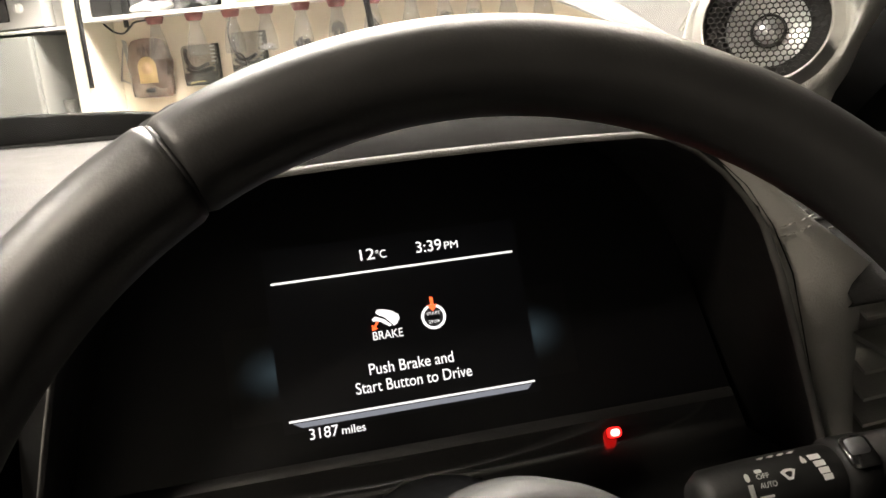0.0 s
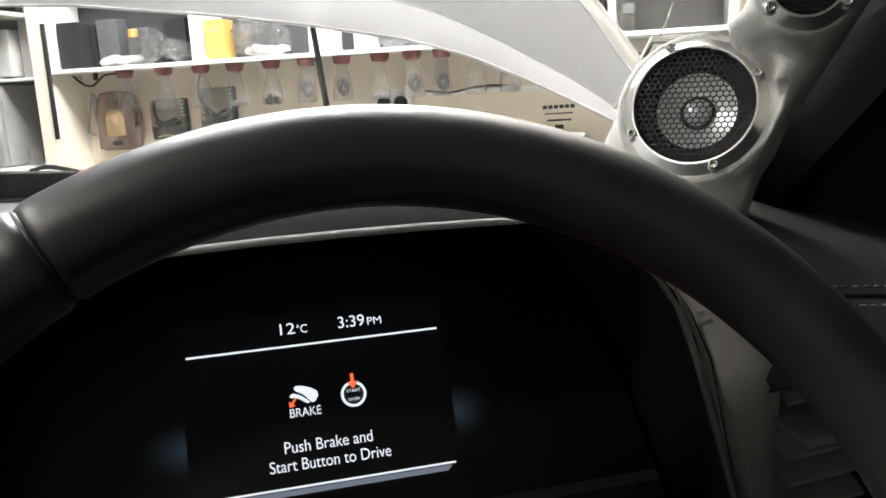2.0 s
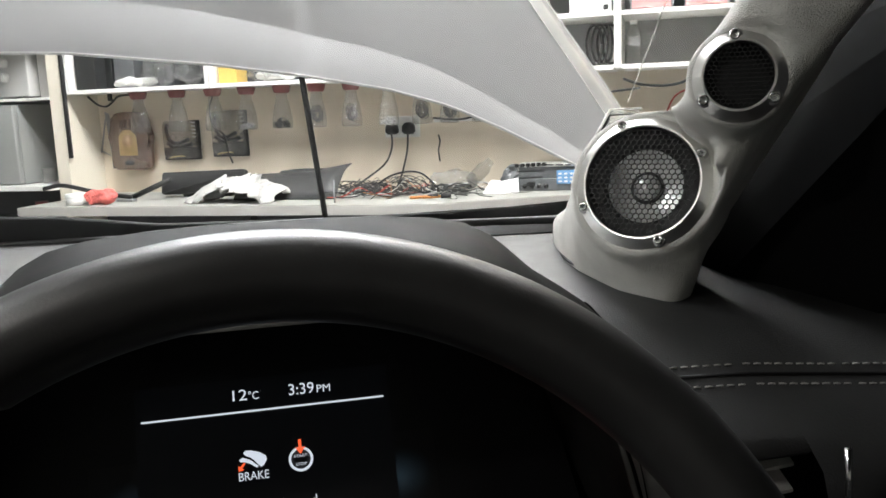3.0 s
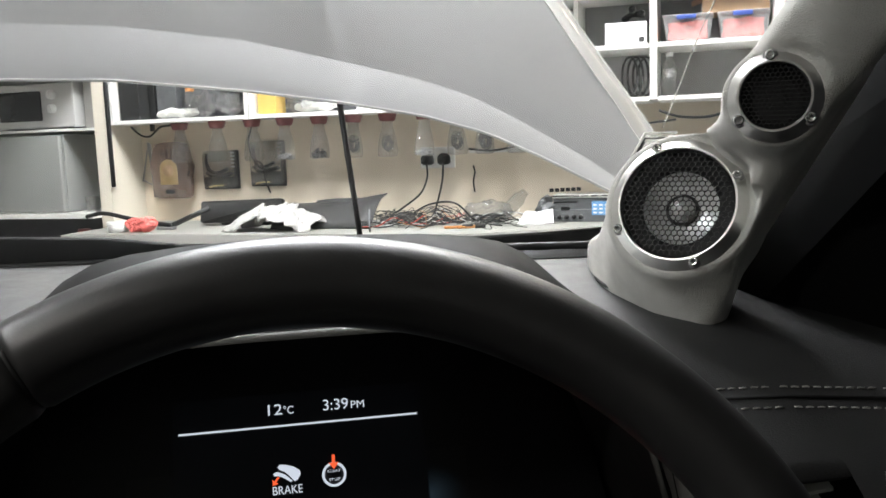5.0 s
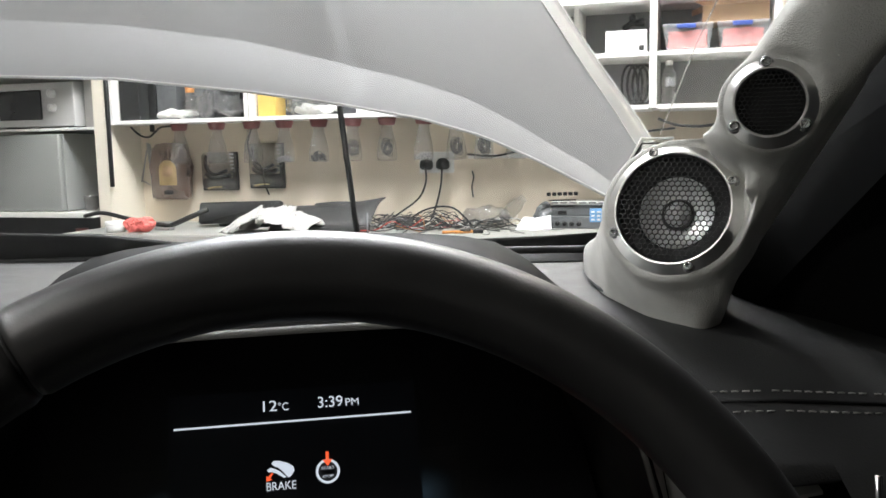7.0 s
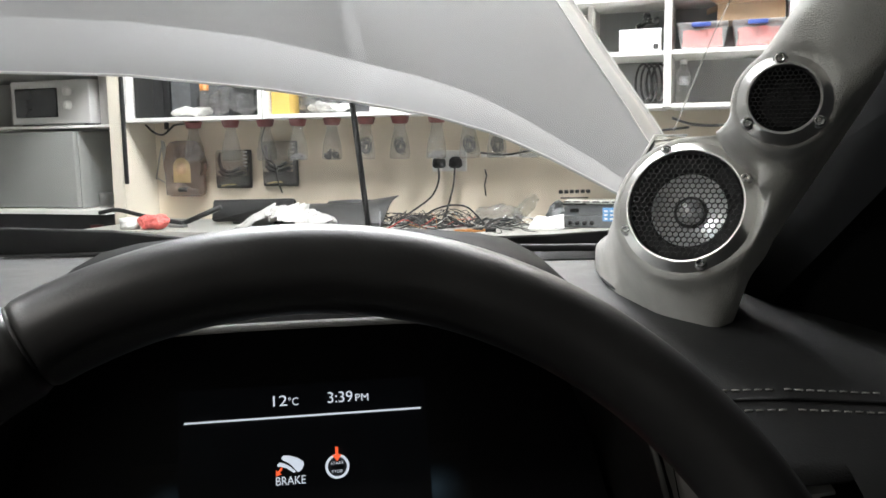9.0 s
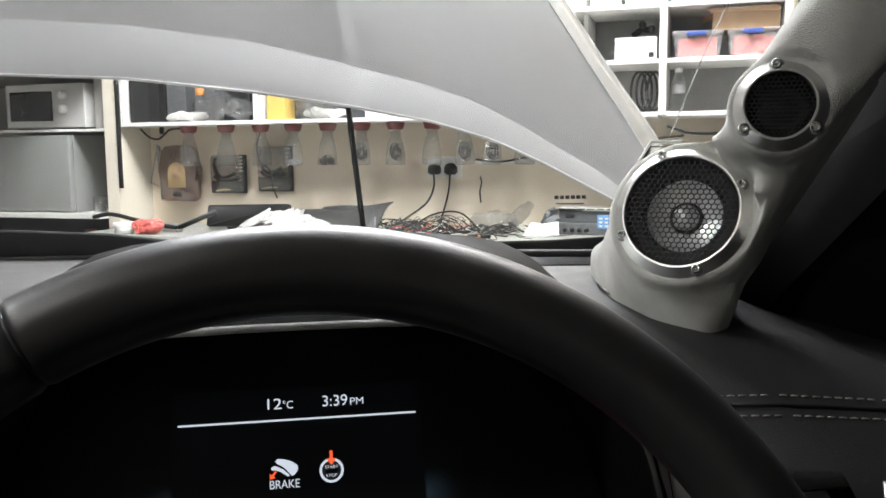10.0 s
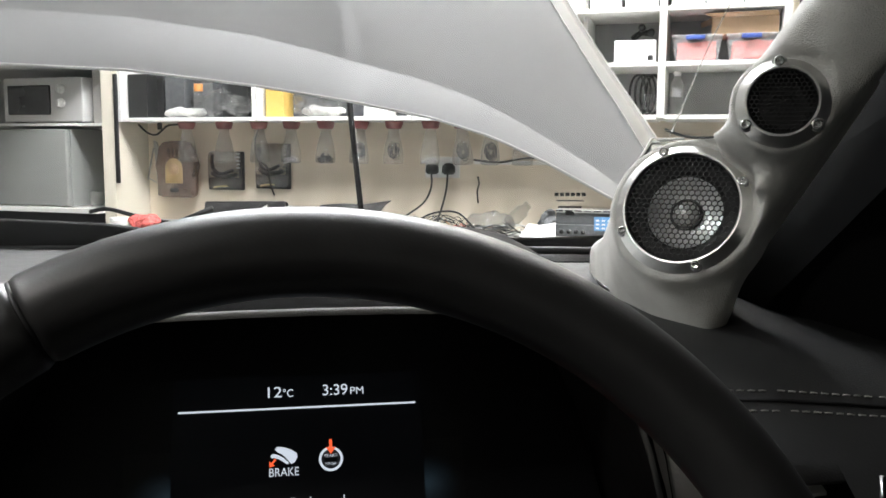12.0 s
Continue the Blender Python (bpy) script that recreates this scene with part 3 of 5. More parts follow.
def build_cupboard_contents():
    z = 1.413
    bag("parts_bag", -1.02, 3.47, z, 0.17, 0.1, 0.12, "bag_clear", "clear crumpled bag of grey parts in the cupboard", 1)
    bag("parts_bag", -0.9, 3.47, z, 0.15, 0.1, 0.1, "bag_clear", "clear crumpled bag of grey parts in the cupboard", 5)
    bag("parts_bag", -1.2, 3.46, z, 0.24, 0.08, 0.045, "white_cable", "flat pale bag of white wire in the cupboard", 9)
    for x, h, m, lab in ((-1.44, 0.21, "dark_plastic", "black box"), (-1.42, 0.2, "dark_plastic", "dark box"), (-1.3, 0.22, "radio", "dark grey box"), (-1.14, 0.17, "radio", "grey tub"), (-0.95, 0.2, "dark_plastic", "dark box")):
        y0 = 3.42 if lab == "black box" else 3.52
        t = thing("parts_box", (x, 3.56, z), ROOM, lab + " standing at the back of the cupboard", "box")
        part("box_body", box(x - 0.055, y0, z, x + 0.055, y0 + 0.08, z + h, 0.004), m, t, smooth=False)
    t = thing("orange_cap_bottle", (-1.12, 3.5, z), ROOM, "clear bottle with an orange cap in the cupboard", "bottle")
    f = Matrix.Translation((-1.12, 3.45, z))
    part("bottle_body", lathe([(0, 0), (0.035, 0), (0.036, 0.08), (0.02, 0.11), (0.018, 0.13)], f, 16), "bottle_clear", t)
    part("cap", lathe([(0.021, 0.125), (0.022, 0.16), (0, 0.162)], f, 16), "orange_cable", t, "orange cap")
    t = thing("yellow_box", (-0.69, 3.45, z), ROOM, "yellow cardboard box standing in the cupboard", "box")
    part("box_body", box(-0.735, 3.40, z, -0.645, 3.5, z + 0.17, 0.003), "yellow", t, smooth=False)
    part("print_bar", box(-0.715, 3.3985, z + 0.12, -0.665, 3.4, z + 0.135), "cardboard", t, smooth=False)
    bag("parts_bag", -0.5, 3.46, z, 0.27, 0.12, 0.16, "bag_clear", "large clear bag of cable in the cupboard", 13)
    bag("cable_bag", -0.47, 3.45, z, 0.22, 0.08, 0.05, "white_cable", "white bundled cable in the cupboard", 17)
    t = thing("white_carton", (-0.2, 3.46, z), ROOM, "small white carton in the cupboard", "box")
    part("box_body", box(-0.255, 3.41, z, -0.135, 3.5, z + 0.13, 0.003), "appliance", t, smooth=False)
    bag("parts_bag", 0.12, 3.46, z, 0.2, 0.1, 0.09, "bag_clear", "clear crumpled bag of grey parts in the cupboard", 23)
    bag("parts_bag", 0.33, 3.46, z, 0.16, 0.1, 0.07, "steel", "grey metal parts heaped in the cupboard", 29)


def build_recess():
    # shelf boards and appliances left of the post
    t = thing("recess_shelf", (-2.2, 3.4, 0.95), ROOM, "pale shelf board under the small fridge", "shelf")
    part("board", box(-3.3, 3.30, 0.95, -1.606, 3.94, 0.975, 0.003), "white_wood", t, smooth=False)
    t = thing("recess_shelf", (-2.2, 3.4, 1.372), ROOM, "grey shelf board under the microwave", "shelf")
    part("board", box(-3.3, 3.36, 1.374, -1.606, 3.94, 1.388, 0.003), "white_wood", t, smooth=False)
    t = thing("recess_shelf", (-2.2, 3.3, 1.67), ROOM, "dark shelf board above the microwave", "shelf")
    part("board", box(-3.3, 3.18, 1.655, -1.606, 3.94, 1.675, 0.003), "wall_grey", t, smooth=False)
    t = thing("recess_side_board", (-1.67, 3.5, 1.39), ROOM, "grey upright board beside the microwave", "board")
    part("board", box(-1.70, 3.42, 1.389, -1.64, 3.93, 2.1, 0.003), "wall_grey", t, smooth=False)
    t = thing("small_fridge", (-2.1, 3.6, 0.976), ROOM, "small grey-white table-top fridge on a shelf", "fridge")
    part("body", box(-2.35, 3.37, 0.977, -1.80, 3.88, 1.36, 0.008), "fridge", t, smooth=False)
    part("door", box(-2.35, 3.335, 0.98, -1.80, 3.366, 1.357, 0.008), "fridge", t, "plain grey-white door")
    t = thing("microwave", (-2.0, 3.6, 1.389), ROOM, "white microwave with a dark window and two dials", "microwave")
    part("body", box(-2.2, 3.37, 1.396, -1.72, 3.75, 1.612, 0.008), "microwave", t, smooth=False)
    part("window", box(-2.17, 3.362, 1.43, -1.91, 3.372, 1.575, 0.006), "dark_glass", t, "dark glass window")
    for z in (1.555, 1.487):
        d = part("dial", lathe([(0, 0.02), (0.018, 0.02), (0.021, 0.016), (0.023, 0)], facing(-1.845, 3.369, z), 24), "appliance", t)
        part("dial_grip", box(-1.849, 3.34, z - 0.017, -1.841, 3.351, z + 0.017, 0.002), "appliance", d)
    for x in (-2.15, -1.77):
        part("foot", box(x - 0.015, 3.4, 1.3885, x + 0.015, 3.7, 1.3965), "rubber", t, smooth=False)
    t = thing("drinking_glass", (-1.70, 3.42, 0.976), ROOM, "clear drinking glass on the shelf beside the fridge", "glass")
    part("glass_body", lathe([(0, 0.002), (0.03, 0.002), (0.035, 0.075), (0.032, 0.075), (0.028, 0.008), (0, 0.008)], Matrix.Translation((-1.70, 3.42, 0.976)), 20), "bottle_clear", t)
    t = thing("fridge_lead", (-1.72, 3.8, 0.98), ROOM, "black mains lead hanging beside the fridge", "cable")
    part("lead", tube(curve([(-1.72, 3.9, 1.34), (-1.74, 3.88, 1.22), (-1.71, 3.88, 1.1), (-1.73, 3.86, 1.02), (-1.70, 3.8, 0.985)], 8), 0.006, 6), "cable", t)
    t = thing("lower_cupboard", (-2.3, 3.5, 0.5), ROOM, "dark cupboard below the fridge shelf", "cupboard")
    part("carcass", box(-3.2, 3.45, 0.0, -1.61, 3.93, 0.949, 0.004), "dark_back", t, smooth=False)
    t = thing("red_can", (-1.77, 3.40, 0.75), ROOM, "small red tin on the ledge below the fridge", "tin")
    part("can_body", lathe([(0, 0), (0.03, 0), (0.03, 0.07), (0, 0.07)], Matrix.Translation((-1.75, 3.4, 0.82)), 16), "red_lid", t)
    t = thing("ledge", (-2.2, 3.4, 0.8), ROOM, "dark narrow ledge below the fridge shelf", "ledge")
    part("ledge_board", box(-3.2, 3.3, 0.80, -1.61, 3.449, 0.82, 0.003), "dark_plastic", t, smooth=False)


def build_bench():
    t = thing("workbench", (-0.3, 3.3, 0.0), ROOM, "worn grey-topped workbench along the cream wall", "workbench")
    out = [(-1.53, 3.0), (0.34, 3.0), (0.88, 3.33), (1.5, 3.5), (2.4, 3.55), (2.4, 3.618), (-1.53, 3.618)]
    part("top", prism(out, Matrix.Translation((0, 0, 0.868)), 0.04, bevel=0.006), "bench", t, smooth=False)
    part("edge_strip", prism([(-1.53, 2.99), (0.343, 2.99), (0.886, 3.321), (0.88, 3.329), (0.34, 2.999), (-1.53, 2.999)], Matrix.Translation((0, 0, 0.87)), 0.036), "wall_grey", t, smooth=False)
    for x in (-1.45, -0.5, 0.3):
        part("leg", box(x - 0.03, 3.1, 0.0, x + 0.03, 3.16, 0.867, 0.004), "dark_plastic", t, smooth=False)
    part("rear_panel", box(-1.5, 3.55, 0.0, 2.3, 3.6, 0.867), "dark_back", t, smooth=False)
    z = 0.909
    # rag
    bm = bmesh.new()
    bmesh.ops.create_grid(bm, x_segments=84, y_segments=50, size=0.5)
    for v in bm.verts:
        x, y = v.co.x * 2, v.co.y * 2
        hgt = 0.088 * max(0, 1 - (x * x * 0.85 + y * y * 0.6)) ** 0.55
        n = noise.noise(Vector((x * 2.1, y * 2.4, 0.3))) + 0.8 * noise.noise(Vector((x * 5, y * 5, 2.3))) + 0.9 * (0.35 - abs(noise.noise(Vector((x * 6, y * 6, 5.1))))) + 0.3 * noise.noise(Vector((x * 14, y * 14, 7.7)))
        v.co = Vector((-0.56 + x * 0.19 + 0.03 * n, 3.16 + y * 0.1 + 0.02 * n, z + 0.004 + max(0, hgt * (1 + 0.36 * n))))
    t = thing("rag", (-0.56, 3.16, z), ROOM, "crumpled white cloth rag on the bench", "cloth")
    part("cloth", bm, "cloth", t).modifiers.new("thick", "SOLIDIFY").thickness = 0.003
    # black flat monitor lying at the back
    t = thing("black_monitor", (-0.83, 3.36, z), ROOM, "black flat panel leaning at the back of the bench", "monitor")
    part("panel", prism(rounded(0.42, 0.1, 0.008), axes((-0.83, 3.38, z + 0.062), (0, -1, 0.25)) @ pose(0, 0, 0, 0, 0, 1.5), 0.03, bevel=0.004), "dark_plastic", t)
    part("stand", box(-0.95, 3.37, z, -0.7, 3.44, z + 0.02, 0.004), "dark_plastic", t)
    # black hinged arm and hose
    t = thing("flexible_hose", (-1.3, 3.2, z), ROOM, "ribbed grey flexible hose lying along the bench", "hose")
    pts = curve([(-1.56, 3.2, z + 0.06), (-1.46, 3.2, z + 0.075), (-1.32, 3.2, z + 0.05), (-1.2, 3.2, z + 0.03), (-1.1, 3.2, z + 0.018)], 14)
    part("hose_body", tube(pts, 0.009, 10, taper=[1 + 0.18 * (i % 2) for i in range(len(pts))]), "cable", t)
    t = thing("clamp_tool", (-1.08, 3.22, z), ROOM, "black metal clamp arm lying on the bench", "tool")
    part("arm", tube([(-1.12, 3.22, z + 0.012), (-0.93, 3.25, z + 0.09)], 0.012, 8), "dark_plastic", t)
    part("jaw", box(-1.16, 3.17, z, -1.08, 3.21, z + 0.012, 0.003), "steel", t)
    # white tub and red bag
    t = thing("white_tub", (-1.295, 3.08, z), ROOM, "small white plastic tub with a lid on the bench", "tub")
    part("tub_body", lathe([(0, 0), (0.042, 0), (0.043, 0.035), (0, 0.035)], Matrix.Translation((-1.295, 3.08, z)), 24), "appliance", t)
    part("lid", lathe([(0.045, 0.03), (0.046, 0.048), (0.042, 0.05), (0, 0.05)], Matrix.Translation((-1.295, 3.08, z)), 24), "appliance", t)
    bag("red_packet", -1.165, 3.08, z, 0.16, 0.07, 0.065, "red_stuff", "crumpled red plastic packet on the bench", 31, "packet")
    # folded black trim panels
    t = thing("trim_panel", (-0.35, 3.3, z), ROOM, "black moulded plastic trim panel lying on the bench", "panel")
    rows = []
    for i in range(9):
        u = i / 8
        rows.append([(-0.60 + 0.47 * u, 3.42 - 0.22 * w, z + 0.004 + 0.12 * (1 - w) * (0.75 + 0.35 * u) * (1 - 0.1 * math.sin(u * math.pi)) + 0.035 * math.sin(w * math.pi)) for w in [k / 6 for k in range(7)]])
    part("shell", grid(rows), "soft_plastic", t).modifiers.new("thick", "SOLIDIFY").thickness = 0.006
    part("rib", tube(curve([(-0.45, 3.38, z + 0.09), (-0.36, 3.37, z + 0.098), (-0.25, 3.38, z + 0.098)], 6), 0.02, 10), "soft_plastic", t)
    # heap of wiring
    rnd = random.Random(7)
    for cx, cy, w, d, h, n, mats, lab in ((-0.08, 3.3, 0.24, 0.12, 0.075, 36, ("cable",), "black wiring loom heaped on the bench"),
                                          (0.13, 3.28, 0.28, 0.14, 0.085, 40, ("cable", "cable", "red_cable", "cable", "cable", "white_cable", "cable", "cable", "cable", "cable", "cable", "cable", "cable", "radio", "cable", "cable", "cable", "orange_cable"), "tangle of black, red and white cables on the bench"),
                                          (0.40, 3.36, 0.2, 0.1, 0.06, 18, ("cable", "white_cable", "cable"), "loose black and white leads on the bench")):
        t = thing("cable_heap", (cx, cy, z), ROOM, lab, "cables")
        for mname in dict.fromkeys(mats):
            bm = bmesh.new()
            for k in range(n):
                if mats[k % len(mats)] != mname:
                    continue
                a = rnd.uniform(0, math.tau)
                pts = []
                px, py = cx + rnd.uniform(-w, w) * 0.6, cy + rnd.uniform(-d, d) * 0.6
                for s in range(5):
                    pts.append((px, py, z + 0.005 + rnd.random() * h * (1 - min(1, abs(px - cx) / w) * 0.7)))
                    a += rnd.uniform(-1.2, 1.2)
                    px += math.cos(a) * 0.07
                    py = min(3.5, max(3.1, py + math.sin(a) * 0.04))
                tube(curve(pts, 5), rnd.choice((0.0013, 0.0016, 0.002, 0.0028)), 5, bm)
            part("cables", bm, mname, t, kind="stuff")
    t = thing("cable_arch", (0.2, 3.3, z), ROOM, "stiff black cable arching over the heap", "cable")
    part("cable_run", tube(curve([(-0.02, 3.3, z + 0.02), (0.1, 3.28, z + 0.09), (0.22, 3.27, z + 0.1), (0.3, 3.28, z + 0.03)], 8), 0.0042, 7), "cable", t)
    t = thing("probe_lead", (-0.09, 3.05, z), ROOM, "grey bent wire probe standing on the bench front", "wire")
    part("wire", tube([(-0.09, 3.1, z + 0.09), (-0.085, 3.08, z + 0.03), (-0.075, 3.06, z + 0.004)], 0.004, 6), "radio", t)
    # small clear bottle lying
    t = thing("small_bottle", (0.44, 3.4, z), ROOM, "small clear bottle leaning on the bench", "bottle")
    part("bottle_body", lathe([(0, 0), (0.028, 0), (0.03, 0.02), (0.03, 0.09), (0.018, 0.11), (0.018, 0.13)], axes((0.40, 3.42, z + 0.04), (0.6, 0, 0.6)), 16), "bottle_clear", t)
    bag("clear_bag", 0.34, 3.38, z, 0.2, 0.12, 0.09, "bag_clear", "clear crumpled plastic bag on the bench", 41)
    for x, y, s in ((0.27, 3.12, 0.02), (0.32, 3.13, 0.016)):
        t = thing("orange_connector", (x, y, z), ROOM, "small orange-handled connector on the bench", "connector")
        part("grip", tube([(x - 0.05, y, z + 0.012), (x + 0.02, y + 0.02, z + 0.014)], 0.006, 8), "orange_cable", t)
        part("tip", tube([(x + 0.02, y + 0.02, z + 0.014), (x + 0.06, y + 0.03, z + 0.016)], 0.009, 8), "dark_plastic", t)
    # folded paper
    t = thing("paper_sheet", (0.53, 3.36, z), ROOM, "folded white paper leaning on the bench", "paper")
    part("sheet", grid([[(0.47, 3.34, z + 0.002), (0.5, 3.38, z + 0.055)], [(0.54, 3.33, z + 0.002), (0.55, 3.37, z + 0.05)], [(0.62, 3.36, z + 0.002), (0.61, 3.4, z + 0.06)]]), "appliance", t, smooth=False).modifiers.new("thick", "SOLIDIFY").thickness = 0.002
    # car radio stack
    t = thing("car_stereo", (0.72, 3.5, z), ROOM, "grey metal car stereo with a blue label on the bench", "stereo")
    part("case", box(0.58, 3.45, z, 0.88, 3.6, z + 0.05, 0.003), "radio", t, smooth=False)
    part("upper_case", box(0.60, 3.47, z + 0.051, 0.9, 3.6, z + 0.098, 0.003), "radio", t, smooth=False)
    part("pale_lid", box(0.60, 3.46, z + 0.099, 0.9, 3.6, z + 0.112, 0.003), "white_cable", t, smooth=False)
    part("blue_label", box(0.765, 3.444, z + 0.028, 0.87, 3.4495, z + 0.085), "blue_label", t, smooth=False)
    for i in range(4):
        for k in range(3):
            part("label_bar", box(0.772 + 0.024 * i, 3.4415, z + 0.035 + 0.016 * k, 0.786 + 0.024 * i, 3.4438, z + 0.042 + 0.016 * k), "pack_white", t, smooth=False)
    for i in range(5):
        part("knob", lathe([(0, 0.012), (0.009, 0.012), (0.01, 0)], facing(0.6 + 0.03 * i, 3.449, z + 0.02), 12), "dark_plastic", t)
    for i in range(7):
        part("slot", box(0.6 + 0.04 * i, 3.457, z + 0.105, 0.63 + 0.04 * i, 3.4598, z + 0.11), "dark_plastic", t, smooth=False)
    bag("dark_packet", 0.565, 3.46, z, 0.07, 0.06, 0.13, "radio", "crumpled dark grey packet beside the stereo", 47, "packet")


def tub(x0, x1, z, h):
    t = thing("storage_tub", ((x0 + x1) / 2, 3.4, z), ROOM, "clear storage tub of red packets with a blue-clipped lid", "tub", "tubs on the shelf")
    bm = bmesh.new()
    lo, hi = 0.012, 0.0
    rows = []
    for zz, ins in ((z + 0.001, lo), (z + h * 0.85, hi)):
        rows.append([(x0 + ins, 3.33 + ins, zz), (x1 - ins, 3.33 + ins, zz), (x1 - ins, 3.55 - ins, zz), (x0 + ins, 3.55 - ins, zz), (x0 + ins, 3.33 + ins, zz)])
    grid(rows, bm)
    part("tub_body", bm, "tub_clear", t, smooth=False)
    part("lid", box(x0 - 0.004, 3.325, z + h * 0.86, x1 + 0.004, 3.555, z + h, 0.005), "tub_clear", t, "clear lid", smooth=False)
    cx = (x0 + x1) / 2
    part("clip", box(cx - 0.04, 3.317, z + h * 0.80, cx + 0.03, 3.3245, z + h * 0.97, 0.003), "blue", t, "blue clip")
    bm = box(x0 + 0.02, 3.345, z + 0.008, x1 - 0.02, 3.52, z + h * 0.72)
    bmesh.ops.subdivide_edges(bm, edges=bm.edges, cuts=7, use_grid_fill=True)
    crumple(bm, 0.008, 30, x0)
    part("contents", bm, "red_stuff", t, "red packets inside", smooth=False)


def build_right_unit():
    t = thing("shelving", (1.25, 3.45, 1.4), ROOM, "white open shelving unit on the wall with dusty back", "shelving")
    for x in (0.55, 1.009, 1.452):
        part("upright", box(x, 3.3, 1.395, x + 0.028, 3.618, 2.3, 0.002), "white_wood", t, smooth=False)
    for x0, x1 in ((0.579, 1.008), (1.038, 1.451)):
        for z in (1.398, 1.60, 1.808, 2.02, 2.28):
            part("board", box(x0, 3.302, z - 0.009, x1, 3.60, z + 0.009, 0.002), "white_wood", t, smooth=False)
        part("back_panel", box(x0, 3.604, 1.395, x1, 3.616, 2.29), "back_board", t, smooth=False)
    tub(1.057, 1.238, 1.610, 0.1)
    tub(1.258, 1.44, 1.610, 0.1)
    # cardboard box with open flaps on the tubs
    t = thing("cardboard_box", (1.33, 3.45, 1.712), ROOM, "open brown cardboard box resting on the tubs", "box")
    part("carton", box(1.2, 3.36, 1.712, 1.44, 3.54, 1.775, 0.002), "cardboard", t, smooth=False)
    part("flap", hull([(1.2, 3.36, 1.775), (1.44, 3.36, 1.775), (1.43, 3.33, 1.79), (1.17, 3.33, 1.787), (1.2, 3.362, 1.778), (1.44, 3.362, 1.778)]), "cardboard", t, smooth=False)
    part("flap", hull([(1.2, 3.36, 1.775), (1.2, 3.54, 1.775), (1.16, 3.53, 1.76), (1.16, 3.37, 1.757), (1.2, 3.45, 1.779)]), "cardboard", t, smooth=False)
    # white carton with camera arm on it
    t = thing("white_carton", (0.915, 3.45, 1.61), ROOM, "white cardboard carton with a small printed square", "box")
    part("carton", box(0.835, 3.36, 1.61, 0.995, 3.55, 1.70, 0.004), "appliance", t, smooth=False)
    part("print_square", box(0.965, 3.358, 1.62, 0.985, 3.3598, 1.64), "pack_black", t, smooth=False)
    t = thing("camera_clamp", (0.94, 3.42, 1.702), ROOM, "black jointed clamp lying on the white carton", "clamp")
    part("arm", tube([(0.9, 3.42, 1.712), (0.935, 3.41, 1.735), (0.98, 3.42, 1.73)], 0.013, 10), "dark_plastic", t)
    for p in ((0.94, 3.395, 1.748), (0.975, 3.39, 1.73)):
        part("knob", lathe([(0, 0.02), (0.011, 0.02), (0.014, 0.014), (0.014, 0), (0, 0)], axes(p, (-0.2, -1, 0.1)), 14), "dark_plastic", t)
    # loops of black lead on the lower left shelf
    t = thing("lead_coil", (0.96, 3.4, 1.41), ROOM, "black coiled leads hanging on the lower shelf", "cable")
    for k in range(4):
        part("loop", tube([(0.93 + 0.02 * k + 0.03 * math.cos(a / 20 * math.tau), 3.36 + 0.01 * k, 1.49 + 0.075 * math.sin(a / 20 * math.tau)) for a in range(21)], 0.005, 6), "cable", t)
    # water bottle
    t = thing("water_bottle", (1.075, 3.36, 1.408), ROOM, "clear plastic water bottle standing on the shelf", "bottle")
    m = Matrix.Translation((1.08, 3.37, 1.408))
    part("bottle_body", lathe([(0, 0), (0.024, 0), (0.027, 0.006), (0.027, 0.05), (0.025, 0.06), (0.027, 0.07), (0.027, 0.115), (0.013, 0.145), (0.012, 0.155)], m, 20), "bottle_clear", t)
    part("cap", lathe([(0.014, 0.15), (0.014, 0.168), (0, 0.168)], m, 16), "appliance", t, "white cap")
    part("label", lathe([(0.0275, 0.07), (0.0275, 0.105)], m, 20), "tub_clear", t)
    # row of white cartons above
    for x0, x1, h in ((0.60, 0.72, 0.1), (0.74, 0.86, 0.09), (0.875, 1.0, 0.1), (1.05, 1.17, 0.1), (1.18, 1.305, 0.11), (1.315, 1.44, 0.1)):
        t = thing("white_carton", ((x0 + x1) / 2, 3.4, 1.818), ROOM, "plain white carton on the upper shelf", "box", "cartons on the upper shelf")
        part("carton", box(x0, 3.34, 1.818, x1, 3.5, 1.818 + h, 0.003), "appliance", t, smooth=False)
    # dangling wires and a red connector on the wall below
    t = thing("wall_leads", (1.3, 3.6, 1.3), ROOM, "grey and red leads trailing on the wall below the shelves", "cable")
    part("lead", tube(curve([(1.03, 3.6, 1.36), (1.12, 3.59, 1.33), (1.25, 3.59, 1.33), (1.35, 3.6, 1.38)], 8), 0.006, 6), "radio", t)
    part("lead", tube(curve([(1.2, 3.6, 1.2), (1.24, 3.58, 1.28), (1.3, 3.58, 1.3), (1.36, 3.58, 1.24)], 8), 0.004, 6), "red_cable", t)
    part("lead", tube(curve([(0.85, 3.6, 1.24), (0.95, 3.59, 1.3), (1.1, 3.59, 1.32)], 8), 0.005, 6), "radio", t)
    # row of small parts bins on the wall under the shelves
    t = thing("parts_tray", (1.2, 3.5, 1.1), ROOM, "low grey tray of small parts below the shelves", "tray")
    part("tray_body", box(0.95, 3.52, 1.15, 1.6, 3.615, 1.19, 0.004), "wall_grey", t, smooth=False)


